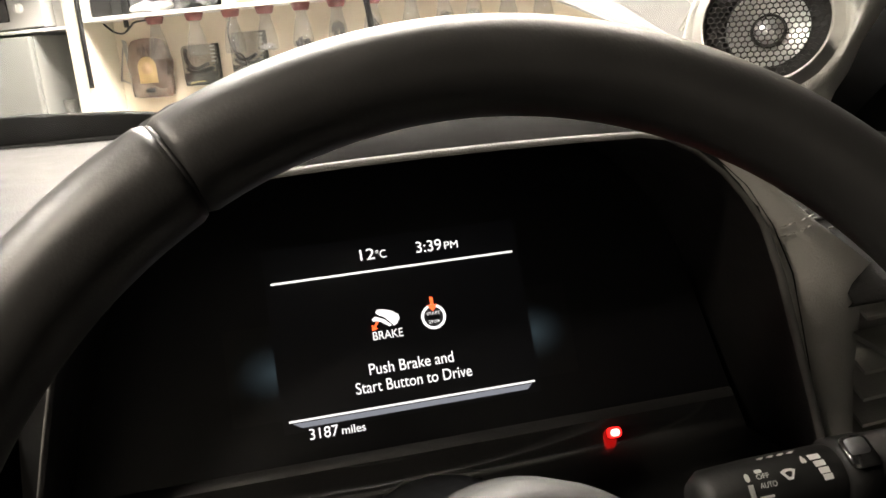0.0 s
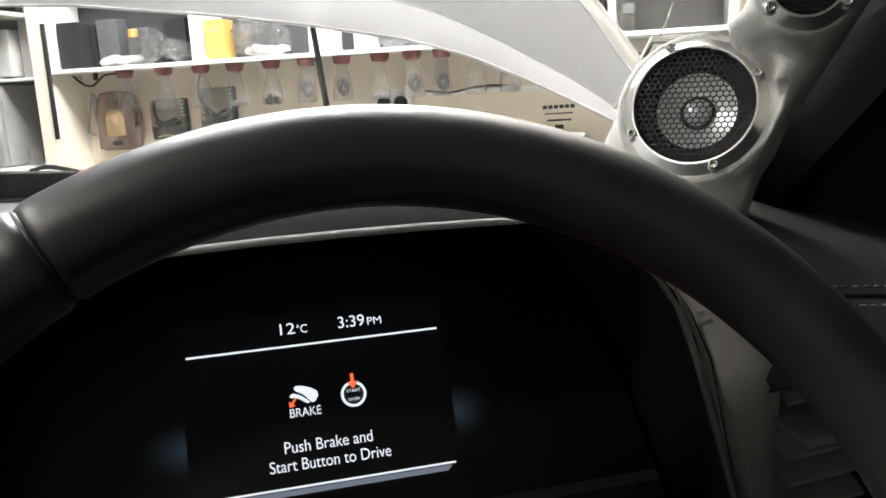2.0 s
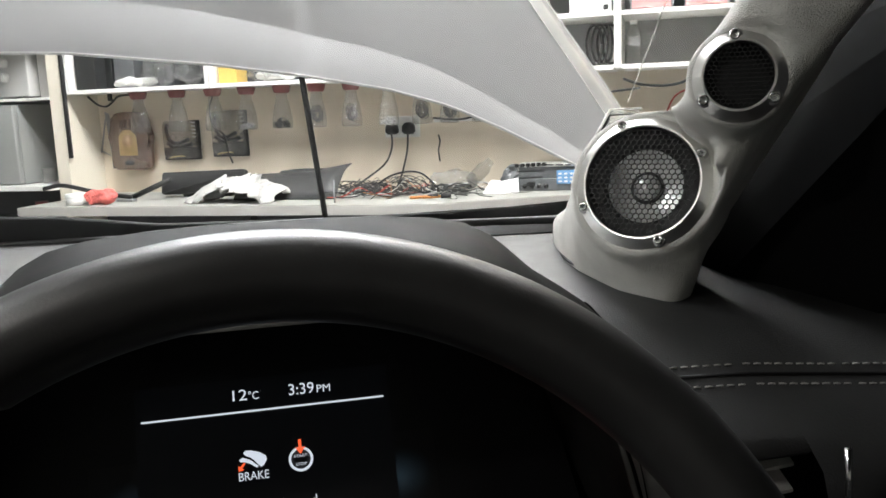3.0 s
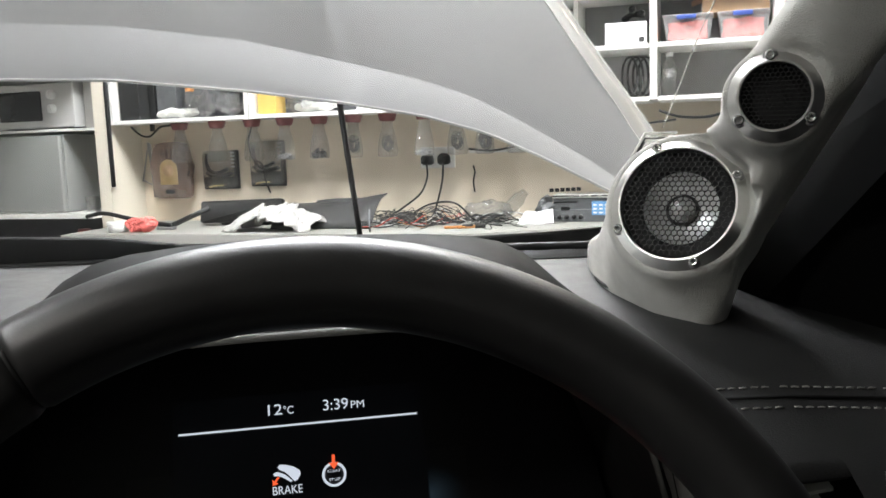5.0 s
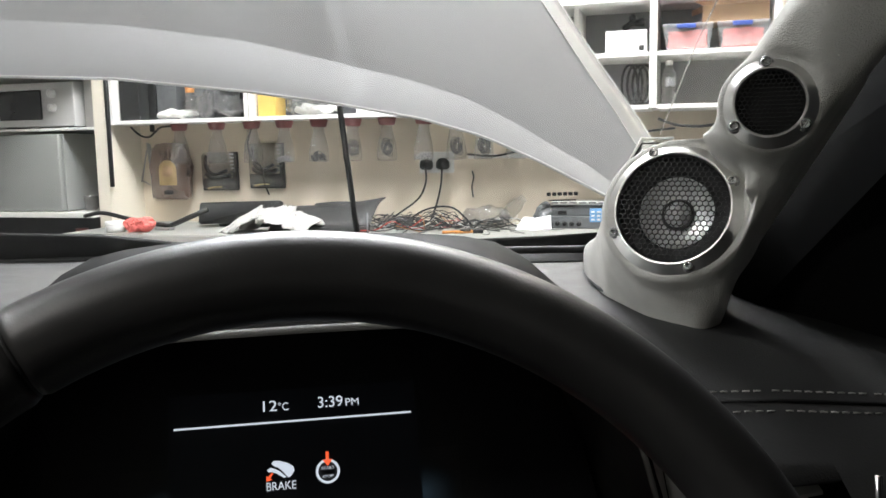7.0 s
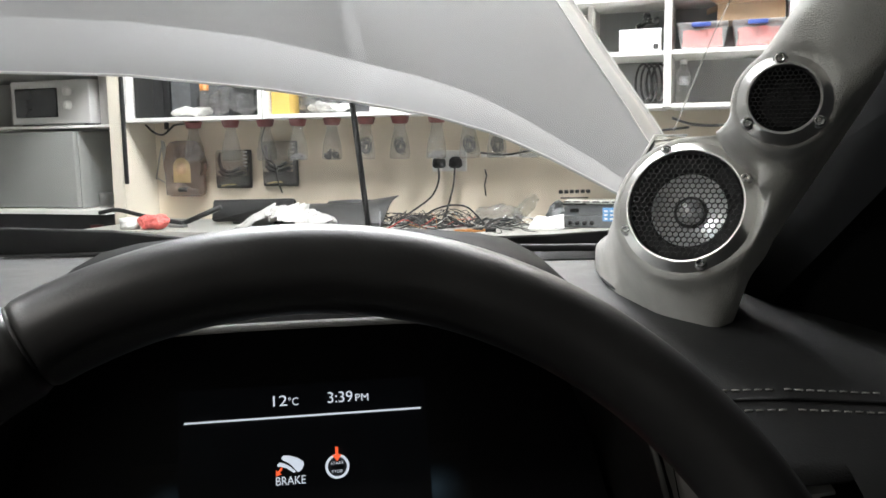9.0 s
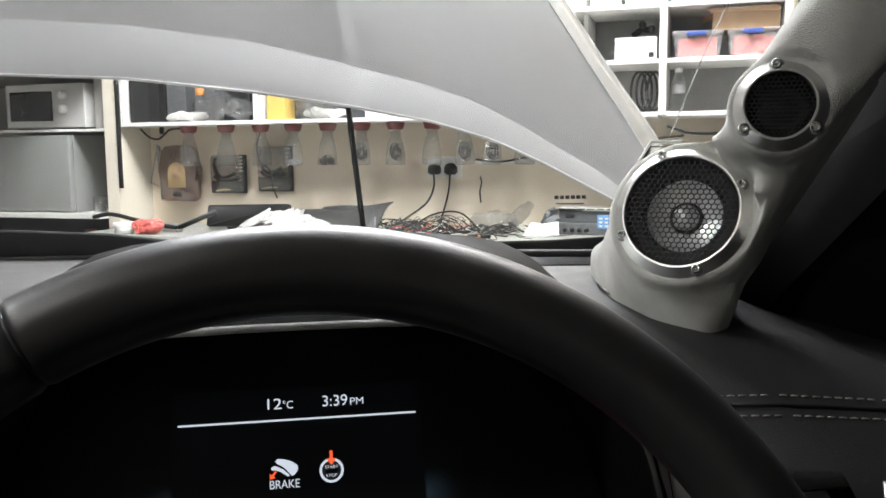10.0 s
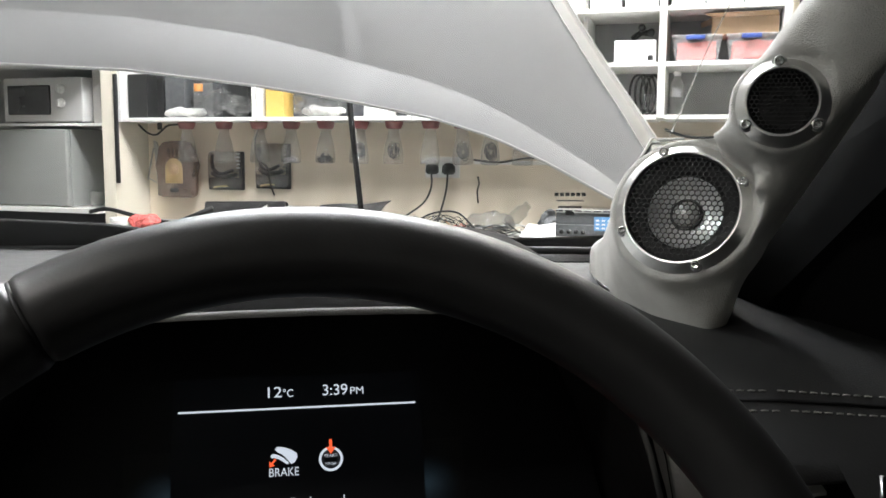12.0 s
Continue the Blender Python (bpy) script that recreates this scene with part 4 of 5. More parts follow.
build_room()
ceiling_light(pose(0.45, 2.45, 3.3), "tube")
ceiling_light(pose(1.6, 2.6, 3.3), "tube")
ceiling_light(CAR @ pose(-2.0, 0.3, 3.3, 0, 0, 90), "over_tube")
ceiling_light(CAR @ pose(0.1, 2.0, 3.3), "bright_tube")
build_strip_lamp()
build_wall_things()
build_bottles()
build_cupboard_contents()
build_recess()
build_bench()
build_right_unit()


# ================= the car =================
WHEEL_AT, WHEEL_TILT, RIM, GRIP = Vector((0.0, -0.287, 1.051)), radians(26.4), 0.1857, 0.0169
WHEEL = Matrix(((1, 0, 0, 0), (0, math.sin(WHEEL_TILT), -math.cos(WHEEL_TILT), -0.287), (0, math.cos(WHEEL_TILT), math.sin(WHEEL_TILT), 1.051), (0, 0, 0, 1)))


def rim_arc(a0, a1, r, steps, ends=0.0):
    """A stretch of the rim between two angles, in the wheel's plane, rounded off at its ends."""
    bm = bmesh.new()
    rings = []
    for i in range(steps + 1):
        u = i / steps
        a = radians(a0 + (a1 - a0) * u)
        k = 1.0
        if ends:
            d = min(u, 1 - u) * abs(a1 - a0)
            k = 1.0 if d > ends else 0.94 + 0.06 * math.sqrt(max(0, 1 - (1 - d / ends) ** 2))
        ring = []
        for j in range(28):
            b = j / 28 * math.tau
            rr = RIM + r * k * math.cos(b)
            ring.append(bm.verts.new(WHEEL @ Vector((rr * math.cos(a), rr * math.sin(a), 0.96 * r * k * math.sin(b)))))
        rings.append(ring)
    for p, q in zip(rings, rings[1:]):
        for j in range(28):
            bm.faces.new((p[j], p[(j + 1) % 28], q[(j + 1) % 28], q[j]))
    bm.faces.new(rings[0])
    bm.faces.new(rings[-1][::-1])
    return bm


def build_wheel():
    t = thing("steering_wheel", WHEEL_AT, None, "black leather steering wheel with padded grips", "steering wheel")
    part("rim", rim_arc(0.6, 119.5, GRIP, 140, 1.0), "leather", t)
    part("grip", rim_arc(119.8, 215, GRIP * 1.03, 110, 1.2), "leather", t, "padded leather grip section")
    part("grip", rim_arc(-96, 0.2, GRIP * 1.03, 110, 1.2), "leather", t, "padded leather grip section")
    part("rim_lower", rim_arc(215.5, 263.5, GRIP, 40, 1.5), "leather", t)
    for a in (119.65, 0.4):
        c, s = math.cos(radians(a)), math.sin(radians(a))
        m = WHEEL @ axes((RIM * c, RIM * s, 0), (-s, c, 0), (0, 0, 1))
        part("seam", lathe([(0, -0.001), (GRIP * 0.93, -0.001), (GRIP * 0.93, 0.001), (0, 0.001)], m, 28), "dark_plastic", t)
    hub = part("hub", lathe([(0, 0.018), (0.018, 0.017), (0.032, 0.013), (0.041, 0.006), (0.0445, -0.004), (0.0445, -0.03), (0, -0.03)], WHEEL @ Matrix.Translation((0, -0.008, -0.012)), 48), "grey_plastic", t, "grey domed centre pad")
    part("trim_ring", lathe([(0.0447, -0.004), (0.0455, -0.0028), (0.0468, -0.006), (0.0458, -0.009), (0.0447, -0.008)], WHEEL @ Matrix.Translation((0, -0.008, -0.012)), 64, closed=True), "chrome", hub, "thin chrome ring")
    part("surround", lathe([(0.047, -0.006), (0.054, -0.008), (0.059, -0.018), (0.059, -0.045), (0.045, -0.045)], WHEEL @ Matrix.Translation((0, -0.008, -0.012)), 48), "rubber", hub, "black textured surround")
    for a in (-18, 198, 270):
        c, s = math.cos(radians(a)), math.sin(radians(a))
        side = Vector((-s, c, 0))
        pts = []
        for rr, w, d in ((0.06, 0.03, -0.03), (0.12, 0.024, -0.014), (0.175, 0.02, -0.006)):
            for sgn in (-1, 1):
                for h in (0.0, 0.012):
                    p = Vector((c * rr, s * rr, d + h)) + side * w * sgn
                    pts.append(WHEEL @ p)
        part("spoke", hull(pts), "dark_plastic", t, smooth=False)
    # column shroud
    sh = thing("column_shroud", (0, -0.15, 0.95), None, "black textured steering column shroud", "shroud")
    m = WHEEL @ Matrix.Translation((0, -0.015, -0.06))
    part("shell", lathe([(0, 0), (0.046, 0), (0.052, -0.006), (0.056, -0.02), (0.06, -0.17), (0, -0.17)], m, 40), "rubber", sh)


def arch(half, cx=0.008):
    """A full arch from a right half of (offset, height) pairs, running from lower right over the top to lower left."""
    return [(cx + x, z) for x, z in half[::-1]] + [(cx - x, z) for x, z in half[1:]]


LIP = [(0, 1.174), (0.035, 1.1738), (0.07, 1.173), (0.1, 1.172), (0.116, 1.169), (0.131, 1.161), (0.146, 1.149), (0.158, 1.135), (0.168, 1.12), (0.178, 1.092), (0.187, 1.06), (0.197, 1.025), (0.205, 0.995), (0.211, 0.965)]
TOP = [(0, 1.2125), (0.035, 1.2125), (0.07, 1.211), (0.1, 1.208), (0.12, 1.2035), (0.136, 1.195), (0.15, 1.182), (0.163, 1.171), (0.178, 1.161), (0.196, 1.148), (0.208, 1.12), (0.214, 1.07), (0.219, 1.02), (0.222, 0.965)]


def blend(a, b, k):
    return [(x0 + (x1 - x0) * k, z0 + (z1 - z0) * k) for (x0, z0), (x1, z1) in zip(a, b)]


SCREEN = Matrix(((1, 0, 0, 0), (0, 0.39, -0.921, 0.0), (0, 0.921, 0.39, 1.0945), (0, 0, 0, 1)))


def lettering(words, size, x, y, width, parent, material="ui_white", plane=None, lift=0.0026):
    """Words on the screen's plane, or another, fitted to a width."""
    cu = bpy.data.curves.new("words", "FONT")
    cu.body = words
    cu.size = 1.0
    tmp = bpy.data.objects.new("words", cu)
    scene.collection.objects.link(tmp)
    dg = bpy.context.evaluated_depsgraph_get()
    me = bpy.data.meshes.new_from_object(tmp.evaluated_get(dg))
    bpy.data.objects.remove(tmp)
    bm = bmesh.new()
    bm.from_mesh(me)
    bpy.data.meshes.remove(me)
    x0, x1 = min(v.co.x for v in bm.verts), max(v.co.x for v in bm.verts)
    k = width / (x1 - x0)
    for v in bm.verts:
        v.co = (plane or SCREEN) @ Vector((x + (v.co.x - x0) * k, y + v.co.y * size / 0.7, lift))
    return part("lettering", bm, material, parent)


def build_cluster():
    t = thing("instrument_binnacle", (0.0, 0.0, 1.0), None, "black hooded instrument binnacle behind the steering wheel", "binnacle")
    rows = []
    inner = [(x * 0.95, 1.04 + (z - 1.04) * 0.93) for x, z in LIP]
    for y, half in ((0.03, inner), (-0.02, blend(inner, LIP, 0.5)), (-0.09, blend(inner, LIP, 0.93)), (-0.103, LIP)):
        rows.append([(x, y, z) for x, z in arch(half)])
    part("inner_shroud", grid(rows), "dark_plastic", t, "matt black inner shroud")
    rows = []
    for y, half in ((-0.103, LIP), (-0.1115, blend(LIP, TOP, 0.02)), (-0.1045, blend(LIP, TOP, 0.085)), (-0.088, blend(LIP, TOP, 0.45)), (-0.065, blend(LIP, TOP, 0.75)), (-0.035, blend(LIP, TOP, 0.95)), (-0.01, TOP)):
        rows.append([(x, y, z) for x, z in arch(half)])
    part("lip", grid(rows[:3]), "grey_plastic", t, "grey front lip")
    for k, y in enumerate((0.04, 0.1, 0.17, 0.25, 0.33)):
        u = (k + 1) / 5
        rows.append([(0.008 + (x - 0.008) * (1 + 0.06 * u), y, z - (z - 1.10) * (u ** 1.6) * 0.72 if z > 1.1 else z) for x, z in arch(TOP)])
    # Shading by material: front face blackened for shadow, top paled for light.
    part("front_face", grid(rows[2:7]), "black_trim", t, "moulded front face, blackened for shadow")
    part("cowl_top", grid(rows[6:]), "binnacle", t, "soft moulded top, paled as if lit")
    # panel with the screen
    sc = thing("instrument_display", (0.0, 0.0, 1.0), None, "lit instrument display asking to push brake and start", "display")
    part("panel", prism([(-0.205, -0.118), (0.2, -0.118), (0.19, -0.06), (0.18, 0.0), (0.165, 0.05), (0.14, 0.085), (-0.13, 0.085), (-0.16, 0.05), (-0.18, 0.0), (-0.195, -0.06)], SCREEN @ Matrix.Translation((0, 0, -0.012)), 0.012), "screen", sc, "black gloss panel", smooth=False)
    part("lit_area", prism([(-0.0765, -0.086), (0.0765, -0.086), (0.0765, 0.02), (-0.0765, 0.02)], SCREEN @ Matrix.Translation((0, 0, 0.0004)), 0.0012), "ui_blue", sc, "dim blue-black backlit area", smooth=False)
    for y, w, h in ((0, 0.146, 0.0011), (-0.0793, 0.146, 0.0011)):
        part("rule", prism([(-w / 2, -h / 2), (w / 2, -h / 2), (w / 2, h / 2), (-w / 2, h / 2)], SCREEN @ Matrix.Translation((0, y, 0.0018)), 0.0008), "ui_white", sc, smooth=False)
    part("rule_glow", prism([(-0.066, -0.0835), (0.068, -0.0835), (0.071, -0.0805), (-0.071, -0.0805)], SCREEN @ Matrix.Translation((0, 0, 0.0017)), 0.0006), "ui_grey", sc, smooth=False)
    lettering("12", 0.0066, -0.0194, 0.0069, 0.0086, sc)
    lettering("\u00b0C", 0.0048, -0.0100, 0.0069, 0.0062, sc)
    lettering("3:39", 0.0068, 0.0145, 0.0069, 0.0155, sc)
    lettering("PM", 0.0046, 0.0318, 0.0069, 0.0083, sc)
    lettering("BRAKE", 0.0050, -0.0188, -0.0408, 0.0178, sc)
    lettering("Push Brake and", 0.0066, -0.0239, -0.0603, 0.0502, sc)
    lettering("Start Button to Drive", 0.0066, -0.0331, -0.0701, 0.0690, sc)
    lettering("3187", 0.0062, -0.0627, -0.0908, 0.0165, sc)
    lettering("miles", 0.0047, -0.0443, -0.0908, 0.0136, sc)
    for x0, x1 in ((-0.104, -0.0496), (0.0516, 0.102)):
        bm = bmesh.new()
        n = 8
        vs = [[bm.verts.new(SCREEN @ Vector((x0 + (x1 - x0) * i / n, -0.078 + 0.055 * j / n, 0.0006 + 0.0002 * (i == j)))) for i in range(n + 1)] for j in range(n + 1)]
        for j in range(n):
            for i in range(n):
                bm.faces.new((vs[j][i], vs[j][i + 1], vs[j + 1][i + 1], vs[j + 1][i]))
        part("edge_bleed", bm, "ui_bleed", sc, "faint bluish backlight bleed")
    # start button symbol
    f = SCREEN @ Matrix.Translation((0.0186, -0.0322, 0.0016))
    part("button_ring", lathe([(0.0059, 0.0), (0.0059, 0.0008), (0.0074, 0.0008), (0.0074, 0.0)], f, 40, closed=True), "ui_white", sc, "white ring symbol")
    part("button_disc", lathe([(0.0056, 0.0), (0.0056, 0.0004), (0, 0.0004)], f, 32), "ui_blue", sc)
    lettering("START", 0.0017, 0.0146, -0.0310, 0.0080, sc)
    lettering("STOP", 0.0017, 0.0152, -0.0360, 0.0066, sc)
    arrow = [(0.0, -0.0056), (0.0031, -0.0016), (0.0009, -0.0016), (0.0009, 0.0031), (-0.0009, 0.0031), (-0.0009, -0.0016), (-0.0031, -0.0016)]
    part("arrow", prism(arrow, SCREEN @ Matrix.Translation((0.0186, -0.0235, 0.0028)), 0.0004), "ui_red", sc, "orange-red arrow", smooth=False)
    # foot on pedal symbol
    g = SCREEN @ Matrix.Translation((-0.0098, -0.0285, 0.0016)) @ pose(0, 0, 0, 0, 0, -8)
    shoe = [(-28, 26), (-8, 27), (20, 22), (42, 11), (46, -2), (38, -20), (28, -26), (18, -18), (4, -5), (-10, 4), (-24, 8), (-34, 16)]
    sole = [(-46, -6), (-36, 2), (-20, -1), (-4, -7), (10, -17), (21, -24), (14, -29), (0, -22), (-14, -15), (-30, -12), (-42, -13)]
    part("shoe", prism([(x * 0.000178, y * 0.000178) for x, y in shoe], g, 0.0008), "ui_white", sc, "white shoe symbol", smooth=False)
    part("sole", prism([(x * 0.000178, y * 0.000178) for x, y in sole], g, 0.0008), "ui_white", sc, smooth=False)
    part("arrow", prism([(x * 0.7, y * 0.7) for x, y in arrow], SCREEN @ Matrix.Translation((-0.0163, -0.0322, 0.003)) @ pose(0, 0, 0, 0, 0, -38), 0.0004), "ui_red", sc, "orange-red arrow", smooth=False)
    # ledge and red lamp
    led = thing("binnacle_ledge", (0.0, -0.08, 0.97), None, "glossy black ledge below the display", "ledge")
    xs = (-0.2, -0.1, 0.0, 0.1, 0.172, 0.196)
    part("ledge_lip", grid([[(x, -0.034, 0.998) for x in xs], [(x, -0.044, 1.001) for x in xs], [(x, -0.0478, 0.997) for x in xs]]), "soft_plastic", led)
    part("ledge_face", grid([[(x, -0.0479, 0.997) for x in (-0.2, 0.0, 0.196)], [(x, -0.056, 0.979) for x in (-0.2, 0.0, 0.2)], [(x, -0.12, 0.972) for x in (-0.21, 0.0, 0.213)], [(x, -0.18, 0.95) for x in (-0.21, 0.0, 0.213)]]), "gloss_black", led)
    lamp = thing("warning_lamp", (0.113, -0.05, 0.993), None, "small glowing red warning lamp on the display panel", "lamp")
    part("lens", prism(rounded(0.0082, 0.0060, 0.0022), axes((0.1135, -0.0535, 0.9905), (0, -0.92, 0.39)), 0.0025), "lamp_red", lamp, smooth=False)
    part("lit_core", prism(rounded(0.0056, 0.0040, 0.0018), axes((0.1135, -0.0535, 0.9905), (0, -0.92, 0.39)) @ Matrix.Translation((0, 0, 0.0026)), 0.0006), "lamp_core", lamp, "white-hot glowing middle", smooth=False)


def stitches(points, step, length, r, parent):
    """A row of separate stitches along a line."""
    pts = [Vector(p) for p in points]
    bm = bmesh.new()
    for a, b in zip(pts, pts[1:]):
        d = (b - a)
        n = max(1, int(d.length / step))
        d.normalize()
        for i in range(n):
            p = a + d * (i * step)
            tube([p, p + d * length * 0.5 + Vector((0, 0, r * 0.4)), p + d * length], r, 5, bm)
    return part("stitching", bm, "thread", parent, "row of pale stitches", kind="stuff")


DASH_Y = [-0.125, -0.115, -0.095, -0.07, -0.045, -0.01, 0.04, 0.12, 0.22, 0.32, 0.39, 0.425]


def dash_z(x, y):
    z = interp(y, [-0.125, -0.115, -0.095, -0.07, -0.045, -0.01, 0.04, 0.12, 0.22, 0.32, 0.425], [1.035, 1.062, 1.078, 1.092, 1.105, 1.119, 1.13, 1.137, 1.143, 1.145, 1.143])
    z -= 0.05 * max(0, x - 0.28) if y < 0.1 else 0
    z += interp(x, [-0.6, -0.3, 0.1], [0.012, 0.008, 0.0]) * interp(y, [0.1, 0.4], [0, 1])
    return z


def build_dash():
    t = thing("dashboard", (0.0, 0.1, 0.9), None, "black soft-touch dashboard with stitched seams", "dashboard")
    xs_r = [0.308, 0.325, 0.34, 0.38, 0.43, 0.5, 0.58]
    xs_l = [-1.25, -1.05, -0.85, -0.65, -0.5, -0.4, -0.32, -0.26, -0.216]
    for xs in (xs_l, xs_r):
        rows = [[(x, -0.12, 0.6) for x in xs], [(x, -0.125, 1.0) for x in xs]]
        rows += [[(x, y, dash_z(x, y)) for x in xs] for y in DASH_Y]
        part("pad", grid(rows), "soft_plastic", t)
    # the pad over the vent stops at the vent's upper edge
    xs = [0.232, 0.25, 0.28, 0.308]
    rows = [[(x, -0.062, 1.07) for x in xs], [(x, -0.1, 1.065) for x in xs], [(x, -0.105, 1.069) for x in xs]]
    part("pad", grid(rows + [[(x, y, dash_z(x, y)) for x in xs] for y in DASH_Y if y > -0.1]), "soft_plastic", t)
    xs = [-0.216 + 0.448 * i / 10 for i in range(11)]
    part("centre_pad", grid([[(x, y, dash_z(x, y)) for x in xs] for y in (0.05, 0.12, 0.22, 0.32, 0.39, 0.425)]), "soft_plastic", t)
    # seam with two rows of stitches on the right
    seam = [(0.235, -0.05, dash_z(0.235, -0.05) + 0.0012), (0.3, -0.053, dash_z(0.3, -0.053) + 0.0012), (0.37, -0.058, dash_z(0.37, -0.058) + 0.0012), (0.5, -0.066, dash_z(0.5, -0.066) + 0.0012)]
    up = [(x, y + 0.008, dash_z(x, y + 0.008) + 0.001) for x, y, z in seam]
    dn = [(x, y - 0.008, dash_z(x, y - 0.008) + 0.001) for x, y, z in seam]
    part("seam", tube(seam, 0.0011, 6), "rubber", t, "dark seam line")
    stitches(up, 0.0075, 0.0048, 0.0006, t)
    stitches(dn, 0.0075, 0.0048, 0.0006, t)
    # ribbed demister strip by the glass
    for k in range(24):
        y = 0.30 + 0.0045 * k
        part("rib", tube([(0.19, y, dash_z(0.19, y) + 0.0008), (0.34, y - 0.02, dash_z(0.34, y) + 0.0008)], 0.0011, 5), "soft_plastic", t)
    # grey padded panel beside the binnacle
    cheek = thing("side_cheek", (0.23, -0.08, 1.0), None, "grey padded trim beside the binnacle with stitching", "trim")
    a = [(0.139, -0.0995, 1.168), (0.152, -0.1, 1.156), (0.168, -0.1, 1.14), (0.181, -0.1, 1.118), (0.19, -0.1, 1.09), (0.199, -0.1, 1.056), (0.208, -0.1, 1.02), (0.217, -0.1, 0.985), (0.224, -0.1, 0.95)]
    c = [(0.152, -0.075, 1.176), (0.175, -0.075, 1.155), (0.2, -0.075, 1.135), (0.226, -0.078, 1.111), (0.258, -0.085, 1.083), (0.25, -0.088, 1.058), (0.246, -0.09, 1.02), (0.247, -0.09, 0.985), (0.25, -0.09, 0.95)]
    b = [tuple((Vector(p) * 0.45 + Vector(q) * 0.55 + Vector((0, -0.011, 0.003)))) for p, q in zip(a, c)]
    b0 = [tuple((Vector(p) * 0.85 + Vector(q) * 0.15 + Vector((0, -0.006, 0.001)))) for p, q in zip(a, c)]
    e = [tuple(Vector(p) * 0.88 + Vector(q) * 0.12 + Vector((0, -0.0015, 0.0))) for p, q in zip(a, c)]
    part("padding", grid([[(x, y + 0.002, z) for x, y, z in e], b0, b, c]), "cheek", cheek)
    part("edge_band", grid([a, e]), "cheek", cheek, "flat grey edge band")
    part("groove", tube(curve([(x + 0.0004, y + 0.0008, z) for x, y, z in e], 4), 0.0011, 6), "dark_plastic", cheek)
    for dz in (0.0, -0.0055):
        p0, p1 = Vector((0.187, -0.1045, 1.117 + dz)), Vector((0.214, -0.0985, 1.121 + dz))
        stitches([p0, (p0 + p1) / 2 + Vector((0, -0.0022, 0)), p1], 0.0056, 0.0038, 0.0005, cheek)
    # side air vent
    v = thing("air_vent", (0.3, -0.1, 1.03), None, "black side air vent with angled slats and a chrome tab", "vent")
    for i in range(6):
        z = 0.972 + 0.0165 * i
        corners = [(x, y, z + dz + (x - 0.25) * 0.06) for x in (0.2505, 0.304) for y, dz in ((-0.094, 0.0), (-0.094, -0.002), (-0.068, 0.0125), (-0.068, 0.0095))]
        part("slat", hull([Vector(p) for p in corners]), "cheek", v, smooth=False)
    corners = [(0.248, -0.117, 1.0375), (0.247, -0.116, 1.0415), (0.276, -0.117, 1.0390), (0.277, -0.116, 1.0430), (0.2405, -0.094, 1.0475), (0.2405, -0.094, 1.0445), (0.28, -0.094, 1.0490), (0.28, -0.094, 1.0455)]
    part("tab", hull([Vector(p) for p in corners]), "brushed", v, "chrome adjusting tab", smooth=False)
    part("post", tube([(0.3065, -0.136, 1.084), (0.3075, -0.137, 1.06), (0.307, -0.136, 0.94)], 0.0022, 8), "chrome", v, "thin chrome edge")
    part("throat", box(0.236, -0.062, 0.6, 0.42, -0.05, 1.072), "rubber", v, smooth=False)


